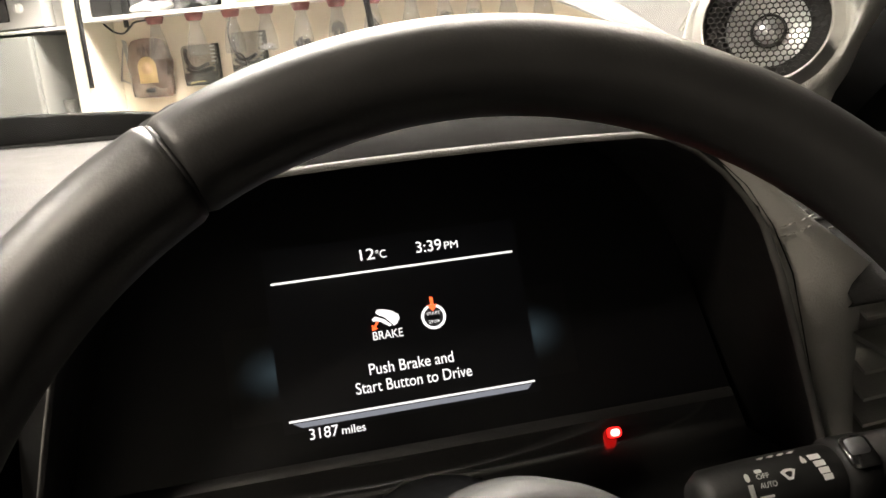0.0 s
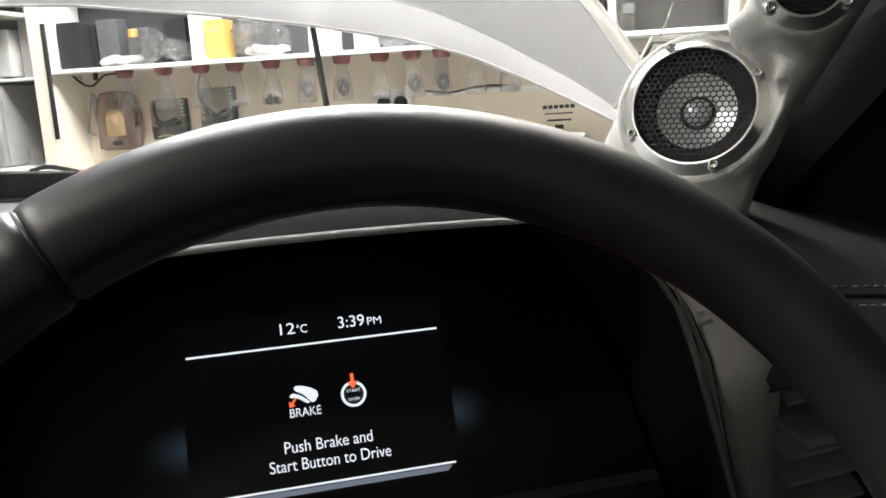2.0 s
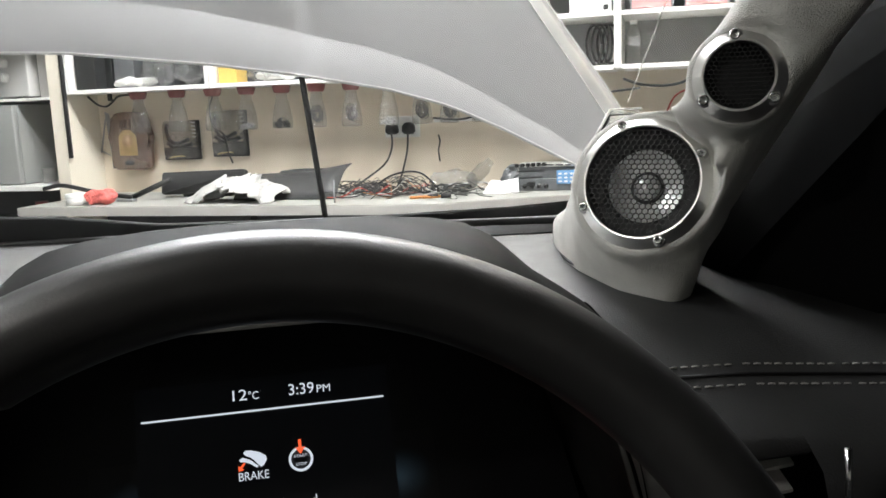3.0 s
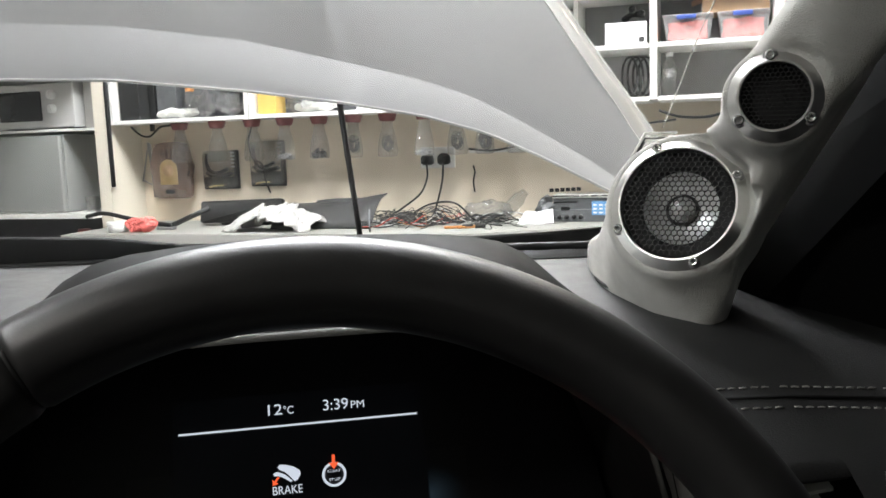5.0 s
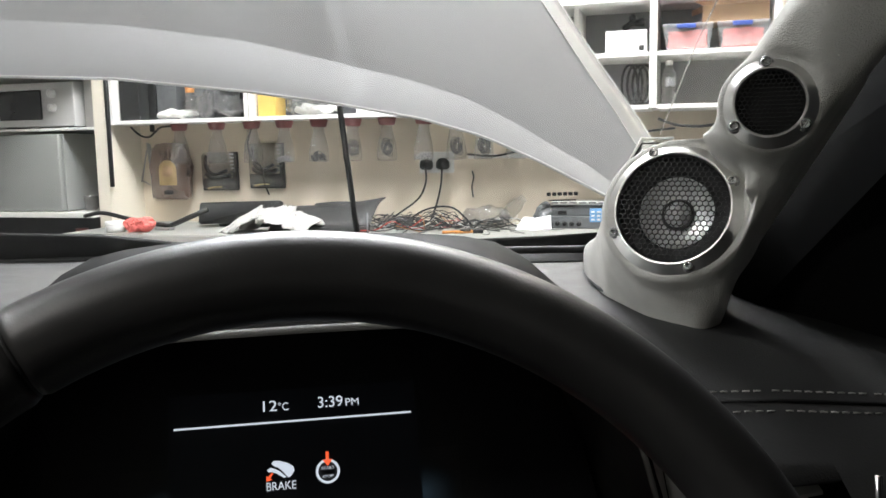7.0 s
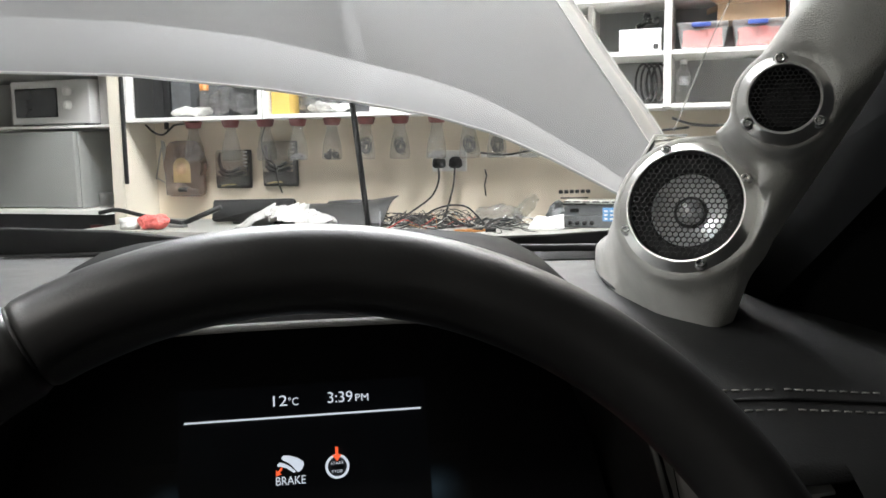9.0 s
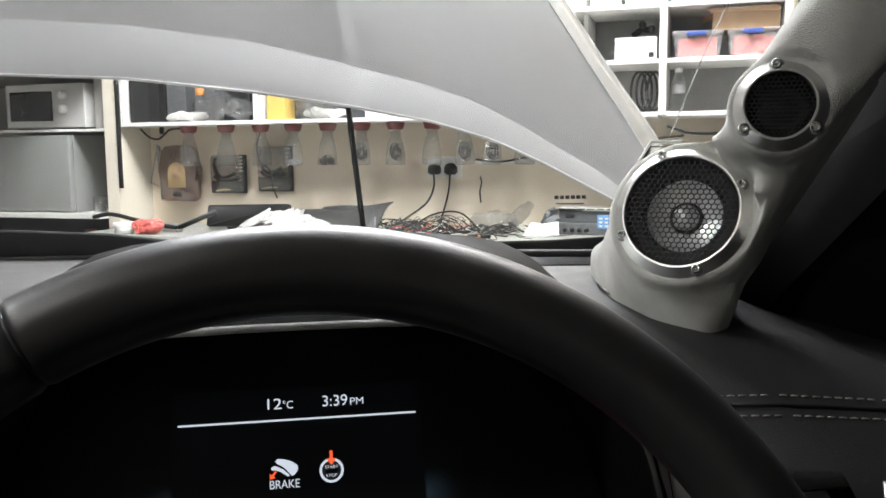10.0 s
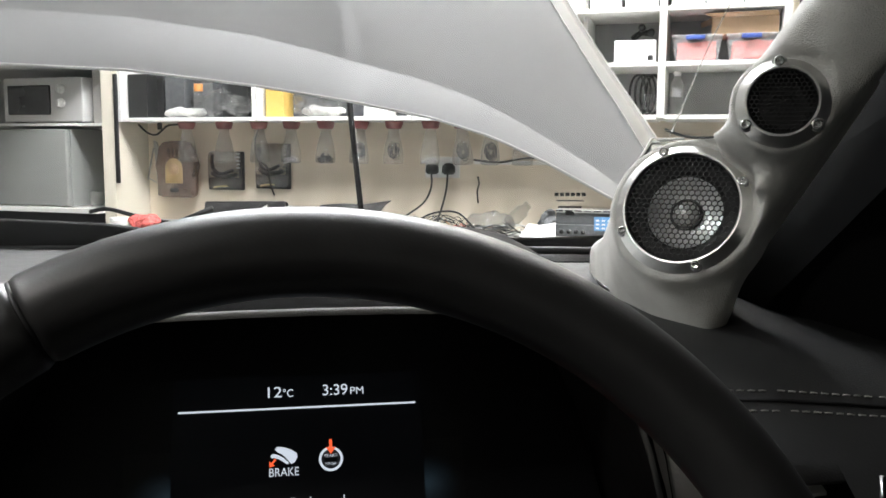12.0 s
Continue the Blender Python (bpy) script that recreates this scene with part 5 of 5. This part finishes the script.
def build_stalk():
    t = thing("wiper_stalk", (0.17, -0.17, 1.02), None, "black wiper control stalk with white markings", "stalk")
    d = Vector((1, -0.02, 0.02)).normalized()
    m = axes((0.106, -0.163, 1.008), d)
    part("arm", lathe([(0, 0), (0.010, 0.0), (0.0145, 0.006), (0.0155, 0.03), (0.0155, 0.068), (0.0148, 0.07)], m, 28), "dark_plastic", t)
    part("collar", lathe([(0.0148, 0.07), (0.0175, 0.071), (0.0175, 0.086), (0.0148, 0.087)], m, 28), "rubber", t, "raised rotary collar")
    part("tip", lathe([(0.0148, 0.0875), (0.0165, 0.09), (0.0165, 0.125), (0.012, 0.13), (0, 0.13)], m, 28), "dark_plastic", t)
    q = Vector((0, -0.62, 0.78)).normalized()

    def on_stalk(x, k, r):
        """Plane on the stalk's skin, x along it and k radians round it."""
        nrm = Matrix.Rotation(-k, 3, "X") @ q
        return axes(m.translation + d * x + nrm * r, nrm, (0, 0, 1))
    # raised window on the collar
    f = on_stalk(0.078, 0.15, 0.0172)
    knob = part("collar_window", prism(rounded(0.0145, 0.017, 0.003), f, 0.0016, bevel=0.0005), "gloss_black", t, "raised gloss window on the collar")
    part("window_pad", prism(rounded(0.0105, 0.0085, 0.002), f @ Matrix.Translation((0, 0.0025, 0.0017)), 0.0006), "radio", knob)
    lettering("OFF", 0.0024, 0.0, 0.0, 0.0062, t, "pack_white", on_stalk(0.026, 0.02, 0.0157), 0.0002)
    lettering("AUTO", 0.0024, 0.0, 0.0, 0.0085, t, "pack_white", on_stalk(0.026, -0.25, 0.0157), 0.0002)
    for x, k, w, h in ((0.028, 0.26, 0.0035, 0.0018), (0.028, -0.5, 0.007, 0.0012), (0.0215, 0.12, 0.0022, 0.0042), (0.0215, -0.28, 0.0012, 0.006), (0.1, 0.3, 0.008, 0.0014), (0.1, -0.05, 0.008, 0.0014), (0.116, 0.25, 0.005, 0.004)):
        part("mark", prism(rounded(w, h, h * 0.3, 2), on_stalk(x, k, 0.0157 if x < 0.07 else 0.0167), 0.0004), "pack_white", t, smooth=False)
    for i in range(4):
        part("mark", prism([(-0.0018, -0.0004), (0.0, -0.0008), (0.0022, 0.0001), (0.0, 0.0008)], on_stalk(0.034 + 0.0052 * i, 0.75, 0.0157), 0.0004), "pack_white", t, smooth=False)
    fan = [(-0.0038, 0.0018), (-0.0015, 0.0027), (0.0015, 0.0027), (0.0038, 0.0018), (0.0012, -0.0024), (-0.0012, -0.0024)]
    part("wiper_mark", prism(fan, on_stalk(0.0415, -0.02, 0.0157), 0.0004), "pack_white", t, smooth=False)
    part("wiper_mark", prism([(x * 0.5, y * 0.5) for x, y in fan], on_stalk(0.0415, -0.02, 0.0161), 0.0003), "dark_plastic", t, smooth=False)
    for i, k in enumerate((0.36, 0.12, -0.1, -0.3)):
        part("scale_mark", prism([(-0.0028 + 0.0004 * i, -0.0014), (0.0028, -0.0014), (0.0028, 0.0014), (-0.0028 + 0.0003 * i, 0.0014)], on_stalk(0.0575 + 0.0005 * i, k, 0.0157), 0.0004), "pack_white", t, smooth=False)
    part("drop_mark", prism([(0.0, 0.0026), (0.0013, 0.0), (0.001, -0.0016), (-0.001, -0.0016), (-0.0013, 0.0)], on_stalk(0.0515, 0.32, 0.0157), 0.0004), "pack_white", t, smooth=False)


# ---- speaker pod ----
MID_AT, MID_N = Vector((0.275, 0.046, 1.2155)), Vector((-0.60, -0.72, 0.35)).normalized()
TW_AT, TW_N = Vector((0.290, -0.050, 1.286)), Vector((-0.56, -0.82, 0.12)).normalized()


def disc_points(at, n, r, depth, seg=24):
    m = axes(at, n)
    return [m @ Vector((r * math.cos(a / seg * math.tau), r * math.sin(a / seg * math.tau), -d)) for a in range(seg) for d in (0.0, depth)]


def build_pod():
    t = thing("speaker_pod", (0.3, 0.1, 1.135), None, "grey suede speaker pod moulded on the windscreen pillar", "speaker pod")
    bm = bmesh.new()
    hull(disc_points(MID_AT, MID_N, 0.0565, 0.05), bm)
    hull(disc_points(TW_AT, TW_N, 0.0325, 0.04), bm)
    # foot on the dashboard
    foot = [(0.285, 0.26, 1.14), (0.262, 0.15, 1.125), (0.272, 0.07, 1.12), (0.292, 0.036, 1.118), (0.313, 0.046, 1.122), (0.345, 0.095, 1.13), (0.38, 0.26, 1.12)]
    ring = [axes(MID_AT, MID_N) @ Vector((0.055 * math.cos(a), 0.055 * math.sin(a), -0.012)) for a in [i / 24 * math.tau for i in range(24)] if math.sin(a) < 0.35]
    back = [(0.36, 0.14, 1.25)]
    hull([Vector(p) for p in foot] + ring + [Vector(p) for p in back], bm)
    hull([(0.262, 0.20, 1.172), (0.29, 0.26, 1.165), (0.258, 0.15, 1.13), (0.285, 0.26, 1.13), (0.3, 0.18, 1.2), (0.262, 0.13, 1.17)], bm)
    # neck between the two
    mm = axes(MID_AT, MID_N)
    lo = [mm @ Vector((r * math.cos(radians(q)), r * math.sin(radians(q)), -h)) for q in range(28, 100, 8) for r, h in ((0.0545, 0.004), (0.0545, 0.045), (0.05, 0.045))]
    tm = axes(TW_AT, TW_N)
    hi = [tm @ Vector((r * math.cos(radians(q)), r * math.sin(radians(q)), -h)) for q in range(195, 345, 12) for r, h in ((0.0315, 0.006), (0.0315, 0.04))]
    hull(lo + hi, bm)
    # shadowed flank falling from the pillar to the dashboard
    hull([mm @ Vector((0.05 * math.cos(radians(q)), 0.05 * math.sin(radians(q)), -0.02)) for q in range(-75, 60, 15)]
         + [tm @ Vector((0.03 * math.cos(radians(q)), 0.03 * math.sin(radians(q)), -0.022)) for q in range(-100, 30, 15)]
         + [Vector(p) for p in ((0.392, 0.04, 1.27), (0.378, 0.062, 1.225), (0.367, 0.078, 1.19), (0.346, 0.088, 1.15), (0.33, 0.09, 1.125), (0.302, 0.062, 1.126), (0.40, 0.0, 1.31))], bm)
    # spur beside the small speaker
    hull([tm @ Vector((0.031 * math.cos(radians(q)), 0.031 * math.sin(radians(q)), -0.008)) for q in range(-60, 90, 15)]
         + [Vector(p) for p in ((0.345, -0.045, 1.303), (0.335, -0.06, 1.335), (0.36, 0.0, 1.30), (0.35, -0.02, 1.34))], bm)
    # pillar running up towards the driver
    up1 = [(0.33, -0.10, 1.40), (0.38, -0.12, 1.38), (0.345, -0.05, 1.41), (0.42, -0.04, 1.38)]
    hull(disc_points(TW_AT - TW_N * 0.014, TW_N, 0.030, 0.04) + [Vector(p) for p in up1] + [Vector((0.40, 0.04, 1.30))], bm)
    hull([Vector(p) for p in up1] + [Vector(p) for p in ((0.40, -0.36, 1.60), (0.47, -0.36, 1.57), (0.42, -0.28, 1.62), (0.5, -0.28, 1.58))], bm)
    pod = part("pod_shell", bm, "suede", t)
    md = pod.modifiers.new("blend", "REMESH")
    md.mode, md.voxel_size, md.use_smooth_shade = "VOXEL", 0.0028, True
    sm = pod.modifiers.new("soften", "SMOOTH")
    sm.factor, sm.iterations = 0.5, 56
    dg = bpy.context.evaluated_depsgraph_get()
    me = bpy.data.meshes.new_from_object(pod.evaluated_get(dg))
    pod.modifiers.clear()
    bm = bmesh.new()
    bm.from_mesh(me)
    gone = []
    for at, n, r in ((MID_AT, MID_N, 0.0455), (TW_AT, TW_N, 0.0245)):
        inv = axes(at - BASE[pod.name], n).inverted()
        # seat the trim ring on a level face
        for vert in bm.verts:
            q = inv @ vert.co
            d = math.hypot(q.x, q.y)
            top = -0.0008 + max(0.0, d - r - 0.0075) * 4
            if d < r + 0.02 and top < q.z < 0.035:
                q.z = top
                vert.co = inv.inverted() @ q
        for fc in bm.faces:
            q = inv @ fc.calc_center_median()
            if math.hypot(q.x, q.y) < r and abs(q.z) < 0.009:
                gone.append(fc)
    bmesh.ops.delete(bm, geom=list(set(gone)), context="FACES")
    bm.to_mesh(me)
    bm.free()
    for p in me.polygons:
        p.use_smooth = True
    if not me.materials:
        me.materials.append(M["suede"])
    pod.data = me
    # Black trim, widened over the dash beside the pod to stand for shadow.
    trim = [(0.356, 0.112, 1.10), (0.372, 0.125, 1.21), (0.37, 0.26, 1.12), (0.378, 0.10, 1.11), (0.44, 0.01, 1.095), (0.45, -0.02, 1.2), (0.42, 0.08, 1.22), (0.40, 0.10, 1.3), (0.45, 0.14, 1.3), (0.44, 0.28, 1.13), (0.5, 0.28, 1.13), (0.455, -0.1, 1.36), (0.51, -0.05, 1.34), (0.5, 0.0, 1.1), (0.455, 0.06, 1.12)]
    part("pillar_trim", hull([Vector(p) for p in trim]), "black_trim", t, "black lower pillar trim, widened to stand for shadow", smooth=False)
    # Thin black tube drawn as the contact shadow along the pod's foot.
    rim = [(0.272, 0.21, 1.1445), (0.2585, 0.148, 1.1415), (0.269, 0.07, 1.138)]
    part("foot_piping", tube(curve(rim, 6), 0.0015, 6), "rubber", t, "thin black line for the foot's contact shadow")


def hex_grille(m, radius, pitch, wall, depth):
    """A sheet of hexagonal cells, each a walled hole."""
    bm = bmesh.new()
    ro = pitch / math.sqrt(3)
    ri = ro - wall
    n = int(radius / pitch) + 2
    for i in range(-n, n + 1):
        for j in range(-n, n + 1):
            x, y = pitch * (i + 0.5 * (j % 2)), pitch * math.sqrt(3) / 2 * j
            if math.hypot(x, y) > radius - pitch * 0.2:
                continue
            o, q, w = [], [], []
            for k in range(6):
                a = math.tau * (k + 0.5) / 6
                o.append(bm.verts.new(m @ Vector((x + ro * math.cos(a), y + ro * math.sin(a), 0))))
                q.append(bm.verts.new(m @ Vector((x + ri * math.cos(a), y + ri * math.sin(a), 0))))
                w.append(bm.verts.new(m @ Vector((x + ri * math.cos(a), y + ri * math.sin(a), -depth))))
            for k in range(6):
                l = (k + 1) % 6
                bm.faces.new((o[k], o[l], q[l], q[k]))
                bm.faces.new((q[k], q[l], w[l], w[k]))
    return bm


def speaker(name, at, n, ring_out, ring_in, screw_r, angles, pitch, label, cone, up=(0, 0, 1)):
    m = axes(at, n, up)
    t = thing(name, at, None, label, "speaker")
    rise = 0.0045
    part("trim_ring", lathe([(ring_in, -0.004), (ring_in, rise), (ring_in + 0.0005, rise + 0.0006), (ring_in + 0.0016, rise + 0.0006), (ring_in + 0.0022, rise),
                             (ring_out - 0.0016, -0.0004), (ring_out - 0.0004, -0.0014), (ring_out, -0.003), (ring_out, -0.009)], m, 96), "brushed", t, "bright turned metal trim ring")
    weighted(t.children[-1], 28)
    for a in angles:
        p = m @ Matrix.Translation((screw_r * math.cos(radians(a)), screw_r * math.sin(radians(a)), 0.0012))
        s = part("screw", lathe([(0.0033, 0.0), (0.0033, 0.0042), (0.0028, 0.0050), (0.0016, 0.0050), (0.0014, 0.0026), (0, 0.0026)], p, 20), "chrome", t, "bright socket screw")
        part("washer", lathe([(0.0043, -0.001), (0.0043, 0.0012), (0.0032, 0.0012)], p, 20), "steel", s)
    part("grille", hex_grille(m @ Matrix.Translation((0, 0, rise - 0.0008)), ring_in, pitch, pitch * 0.10, 0.0009), "mesh_black", t, "black hexagonal mesh grille", smooth=False)
    part("basket", lathe([(ring_in + 0.0025, -0.004), (ring_in + 0.0025, -0.03), (0, -0.03)], m, 48), "rubber", t, "black basket")
    if cone:
        part("surround", lathe([(ring_in + 0.0005, -0.003), (ring_in - 0.004, -0.008), (0.031, -0.005), (0.027, -0.010)], m, 64), "rubber", t, "black rubber surround")
        part("cone", lathe([(0.0275, -0.0095), (0.012, -0.017), (0.0118, -0.017)], m, 64), "cone", t, "silver metal cone")
        part("cone_ring", lathe([(0.0122, -0.0155), (0.011, -0.0130), (0.0096, -0.0150)], m, 40), "rubber", t)
        part("dust_cap", lathe([(0.0098, -0.0145), (0.008, -0.0115), (0.004, -0.0095), (0, -0.0090)], m, 40), "cone", t, "silver dust cap")
    else:
        part("surround", lathe([(ring_in + 0.0005, -0.003), (ring_in - 0.003, -0.008), (0.012, -0.012), (0.006, -0.008), (0, -0.007)], m, 48), "rubber", t, "black dome")
    return t


def build_speakers():
    speaker("midrange_speaker", MID_AT, MID_N, 0.0500, 0.0405, 0.0450, (27, 113, 206, 290), 0.0042, "round midrange speaker with silver cone behind black mesh", True)
    speaker("tweeter_speaker", TW_AT, TW_N, 0.0280, 0.0198, 0.0243, (97, 215, 325), 0.0029, "small round speaker with black mesh and metal ring", False)


# ---- bonnet, glass, shell ----
REAR_D = [0.0, 0.154, 0.32, 0.433, 0.536, 0.611, 0.674, 0.745, 0.80, 0.84, 0.86]
REAR_S = [0.367, 0.361, 0.335, 0.310, 0.281, 0.247, 0.201, 0.140, 0.086, 0.038, 0.01]


def bonnet_point(d, s, lift=0.0):
    """d: across from the car's middle; s: up along the raised panel."""
    s0 = interp(abs(d), REAR_D, REAR_S)
    crown = 0.04 * max(0, 1 - (d / 0.85) ** 2) * min(1, max(0, s - s0) / 0.35) ** 0.8 + lift
    k = math.sqrt(0.5)
    return Vector((-0.36 + d, 0.35 + k * s - k * crown, 1.10 + k * s + k * crown))


def build_bonnet():
    t = thing("raised_bonnet", (-0.36, 0.6, 1.1), None, "raised silver-white car bonnet seen through the windscreen", "bonnet")
    side_s, side_d = [0.0, 0.235, 0.289, 0.358, 0.433, 0.527, 0.8, 1.2], [0.862, 0.806, 0.797, 0.781, 0.764, 0.745, 0.70, 0.635]
    band_rows, edge, flank_a = [], [], []
    for i in range(81):
        u = -1 + 2 * i / 80
        row = []
        s0 = 0.2
        for j in range(12):
            s0 = 0.5 * s0 + 0.5 * interp(abs(u) * interp(s0, side_s, side_d), REAR_D, REAR_S)
        wide = interp(abs(u), [0, 0.4, 0.6, 0.75, 0.9, 1.0], [0.105, 0.10, 0.082, 0.075, 0.062, 0.02])
        steps = [s0 + wide * k / 8 for k in range(8)] + [s0 + wide + (1.15 - s0 - wide) * (k / 24) ** 1.2 for k in range(25)]
        for k, s in enumerate(steps):
            d = u * interp(s, side_s, side_d)
            w = min(1.0, (s - s0) / wide)
            # the band along the rear edge flares up from the panel
            flare = -0.010 * w * (wide / 0.1)
            ridge = 0.006 * min(1, max(0, s - s0 - wide) / 0.2) * math.exp(-((abs(d) - 0.50 + 0.18 * s) / 0.05) ** 2)
            row.append(bonnet_point(d, s, flare + ridge))
        band_rows.append(row)
        edge.append(row[0])
    flank_a = band_rows[-1]
    flank_b = [p + Vector((0.022, 0.005, -0.005)) for p in flank_a]
    flank_c = [p + Vector((0.043, 0.013, -0.013)) for p in flank_a]
    flank_d = [p + Vector((0.043, 0.03, -0.03)) for p in flank_a]
    sk = part("skin", grid(band_rows), "white_paint", t)
    weighted(sk, 5)
    part("rear_edge", tube(edge, 0.0019, 8), "edge_highlight", t, "turned edge with its highlight painted on")
    part("flank", grid([flank_a, flank_b, flank_c, flank_d]), "white_paint", t, "turned-down side flange")
    # Thin pale tubes paint the highlights on the flange's crease and edge.
    part("flank_crease", tube([p + Vector((0.0006, -0.0004, 0.0004)) for p in flank_a], 0.0009, 6), "edge_highlight", t)
    part("flank_edge", tube(flank_c, 0.0014, 6), "edge_highlight", t)
    rod = thing("bonnet_prop", (0.085, 0.6, 1.1), None, "thin black bonnet prop rod", "rod")
    part("rod", tube([(0.072, 0.575, 1.322), (0.092, 0.60, 1.148), (0.1, 0.61, 1.06)], 0.0038, 8), "rubber", rod)
    # black cowl at the foot of the glass
    cw = thing("cowl_panel", (-0.3, 0.45, 1.1), None, "black plastic cowl below the windscreen", "cowl")
    xs = [-1.2 + 0.1 * i for i in range(19)]
    top = [interp(x, [-1.2, -0.6, -0.3, -0.2, -0.1, 0.1, 0.3, 0.45, 0.6], [1.16, 1.178, 1.182, 1.176, 1.162, 1.155, 1.155, 1.160, 1.15]) for x in xs]
    part("cowl", grid([[(x, 0.428, 1.10) for x in xs], [(x, 0.43, z - 0.003) for x, z in zip(xs, top)], [(x, 0.436, z) for x, z in zip(xs, top)], [(x, 0.5, z - 0.02) for x, z in zip(xs, top)], [(x, 0.52, 1.0) for x in xs]]), "black_trim", cw)
    # windscreen
    ws = thing("windscreen", (-0.3, 0.1, 1.3), None, "clear raked car windscreen", "windscreen")
    def on_glass(x, v, off=0.0):
        """v from the foot to the head of the glass."""
        bow = 0.12 * ((x + 0.36) / 0.8) ** 2
        return Vector((x, 0.425 - 0.80 * v - bow * (1 - v) + off, 1.155 + 0.47 * v + off))
    gx = [-1.12 + 1.56 * i / 20 for i in range(21)]
    g = part("pane", grid([[on_glass(x, j / 10) for x in gx] for j in range(11)]), "glass", ws)
    g.visible_shadow = False
    part("edge_seal", tube([on_glass(0.44, j / 10) + Vector((0.004, 0, 0)) for j in range(11)], 0.006, 8), "rubber", ws, "black rubber edge seal")
    part("foot_seal", tube([on_glass(x, 0) + Vector((0, 0.004, -0.006)) for x in gx], 0.005, 6), "rubber", ws, "black rubber foot seal")
    part("edge_line", tube([(0.418, 0.25, 1.40), (0.398, 0.25, 1.361), (0.36, 0.25, 1.272)], 0.0009, 6), "card_clear", ws, "faint pale line along the glass")
    st = thing("windscreen_sticker", (0.25, 0.3, 1.2), None, "small printed sticker on the windscreen, bars of lettering", "sticker")
    for k, (w, h) in enumerate(((0.034, 0.0040), (0.028, 0.0013), (0.024, 0.002), (0.009, 0.0045))):
        c = Vector((0.2775, 0.30, 1.213 - 0.0065 * k))
        if k == 0:
            for i in range(6):
                part("print_bar", prism(rounded(0.0044, h, 0.0008, 2), axes(c + Vector((-0.0145 + 0.0058 * i, 0, 0)), (-0.2, -0.8, 0.5)), 0.0004), "pack_black", st, smooth=False)
            continue
        part("print_bar", prism(rounded(w, h, h * 0.2, 2), axes(c, (-0.2, -0.8, 0.5)), 0.0004), "pack_black", st, smooth=False)
    # clear card sleeve behind the pod
    cd = thing("card_sleeve", (0.285, 0.13, 1.2), None, "clear card sleeve with a dark border against the glass", "sleeve")
    quad = [Vector(p) for p in ((0.256, 0.13, 1.214), (0.288, 0.13, 1.267), (0.318, 0.135, 1.267), (0.286, 0.135, 1.214))]
    bm = bmesh.new()
    bm.faces.new([bm.verts.new(p) for p in quad])
    part("sleeve", bm, "card_clear", cd, smooth=False).modifiers.new("thick", "SOLIDIFY").thickness = 0.0006
    part("border", tube([quad[0], quad[1], quad[2]], 0.0012, 6), "white_cable", cd)
    mid = [q + (sum(quad, Vector()) / 4 - q) * 0.16 for q in quad]
    part("inner_border", tube([mid[0], mid[1], mid[2]], 0.0007, 5), "dark_plastic", cd)
    part("print_bar", tube([mid[1] * 0.75 + mid[0] * 0.25, mid[1] * 0.95 + mid[0] * 0.05], 0.0018, 5), "dark_plastic", cd)
    # closed shell behind the camera
    solid("car_roof", box(-1.25, -1.9, 1.63, 0.52, -0.33, 1.68, 0.01), "headliner", None, "dark cloth headlining of the car roof", "roof")
    # Unseen lamp added under the headlining to brighten the dark cabin.
    dl = thing("dome_lamp", (-0.36, -0.42, 1.6), None, "unseen fill lamp added under the car headlining", "lamp")
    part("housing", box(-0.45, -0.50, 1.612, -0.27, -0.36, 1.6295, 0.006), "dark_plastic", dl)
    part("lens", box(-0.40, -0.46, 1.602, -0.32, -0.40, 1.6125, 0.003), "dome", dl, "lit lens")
    solid("car_side_right", box(0.52, -1.9, 0.3, 0.58, 0.30, 1.68, 0.01), "headliner", None, "dark door trim beside the driver", "door")
    solid("car_side_left", box(-1.31, -1.9, 0.3, -1.25, 0.30, 1.08, 0.01), "headliner", None, "dark door trim on the passenger side", "door")
    for y in (-1.88, -0.75):
        solid("door_pillar", box(-1.31, y, 1.081, -1.26, y + 0.07, 1.66, 0.01), "headliner", None, "dark door pillar between the side windows", "pillar")
    solid("car_rear", box(-1.25, -1.95, 0.3, 0.52, -1.9, 1.08, 0.01), "headliner", None, "dark rear of the car cabin", "panel")
    solid("car_floor", box(-1.25, -1.9, 0.25, 0.52, 0.3, 0.3), "headliner", None, "dark carpeted car floor", "floor")
    solid("firewall", box(-1.25, 0.30, 0.3, 0.52, 0.42, 1.08), "headliner", None, "dark bulkhead below the windscreen", "panel")
    body = thing("car", (-0.36, 1.0, 0.3), None, "silver-white front wings and nose of the car", "car body")
    part("nose", box(-1.2, 0.53, 0.25, 0.48, 1.45, 0.9, 0.06, 3), "white_paint", body)


build_wheel()
build_cluster()
build_dash()
build_stalk()
build_pod()
build_speakers()
build_bonnet()
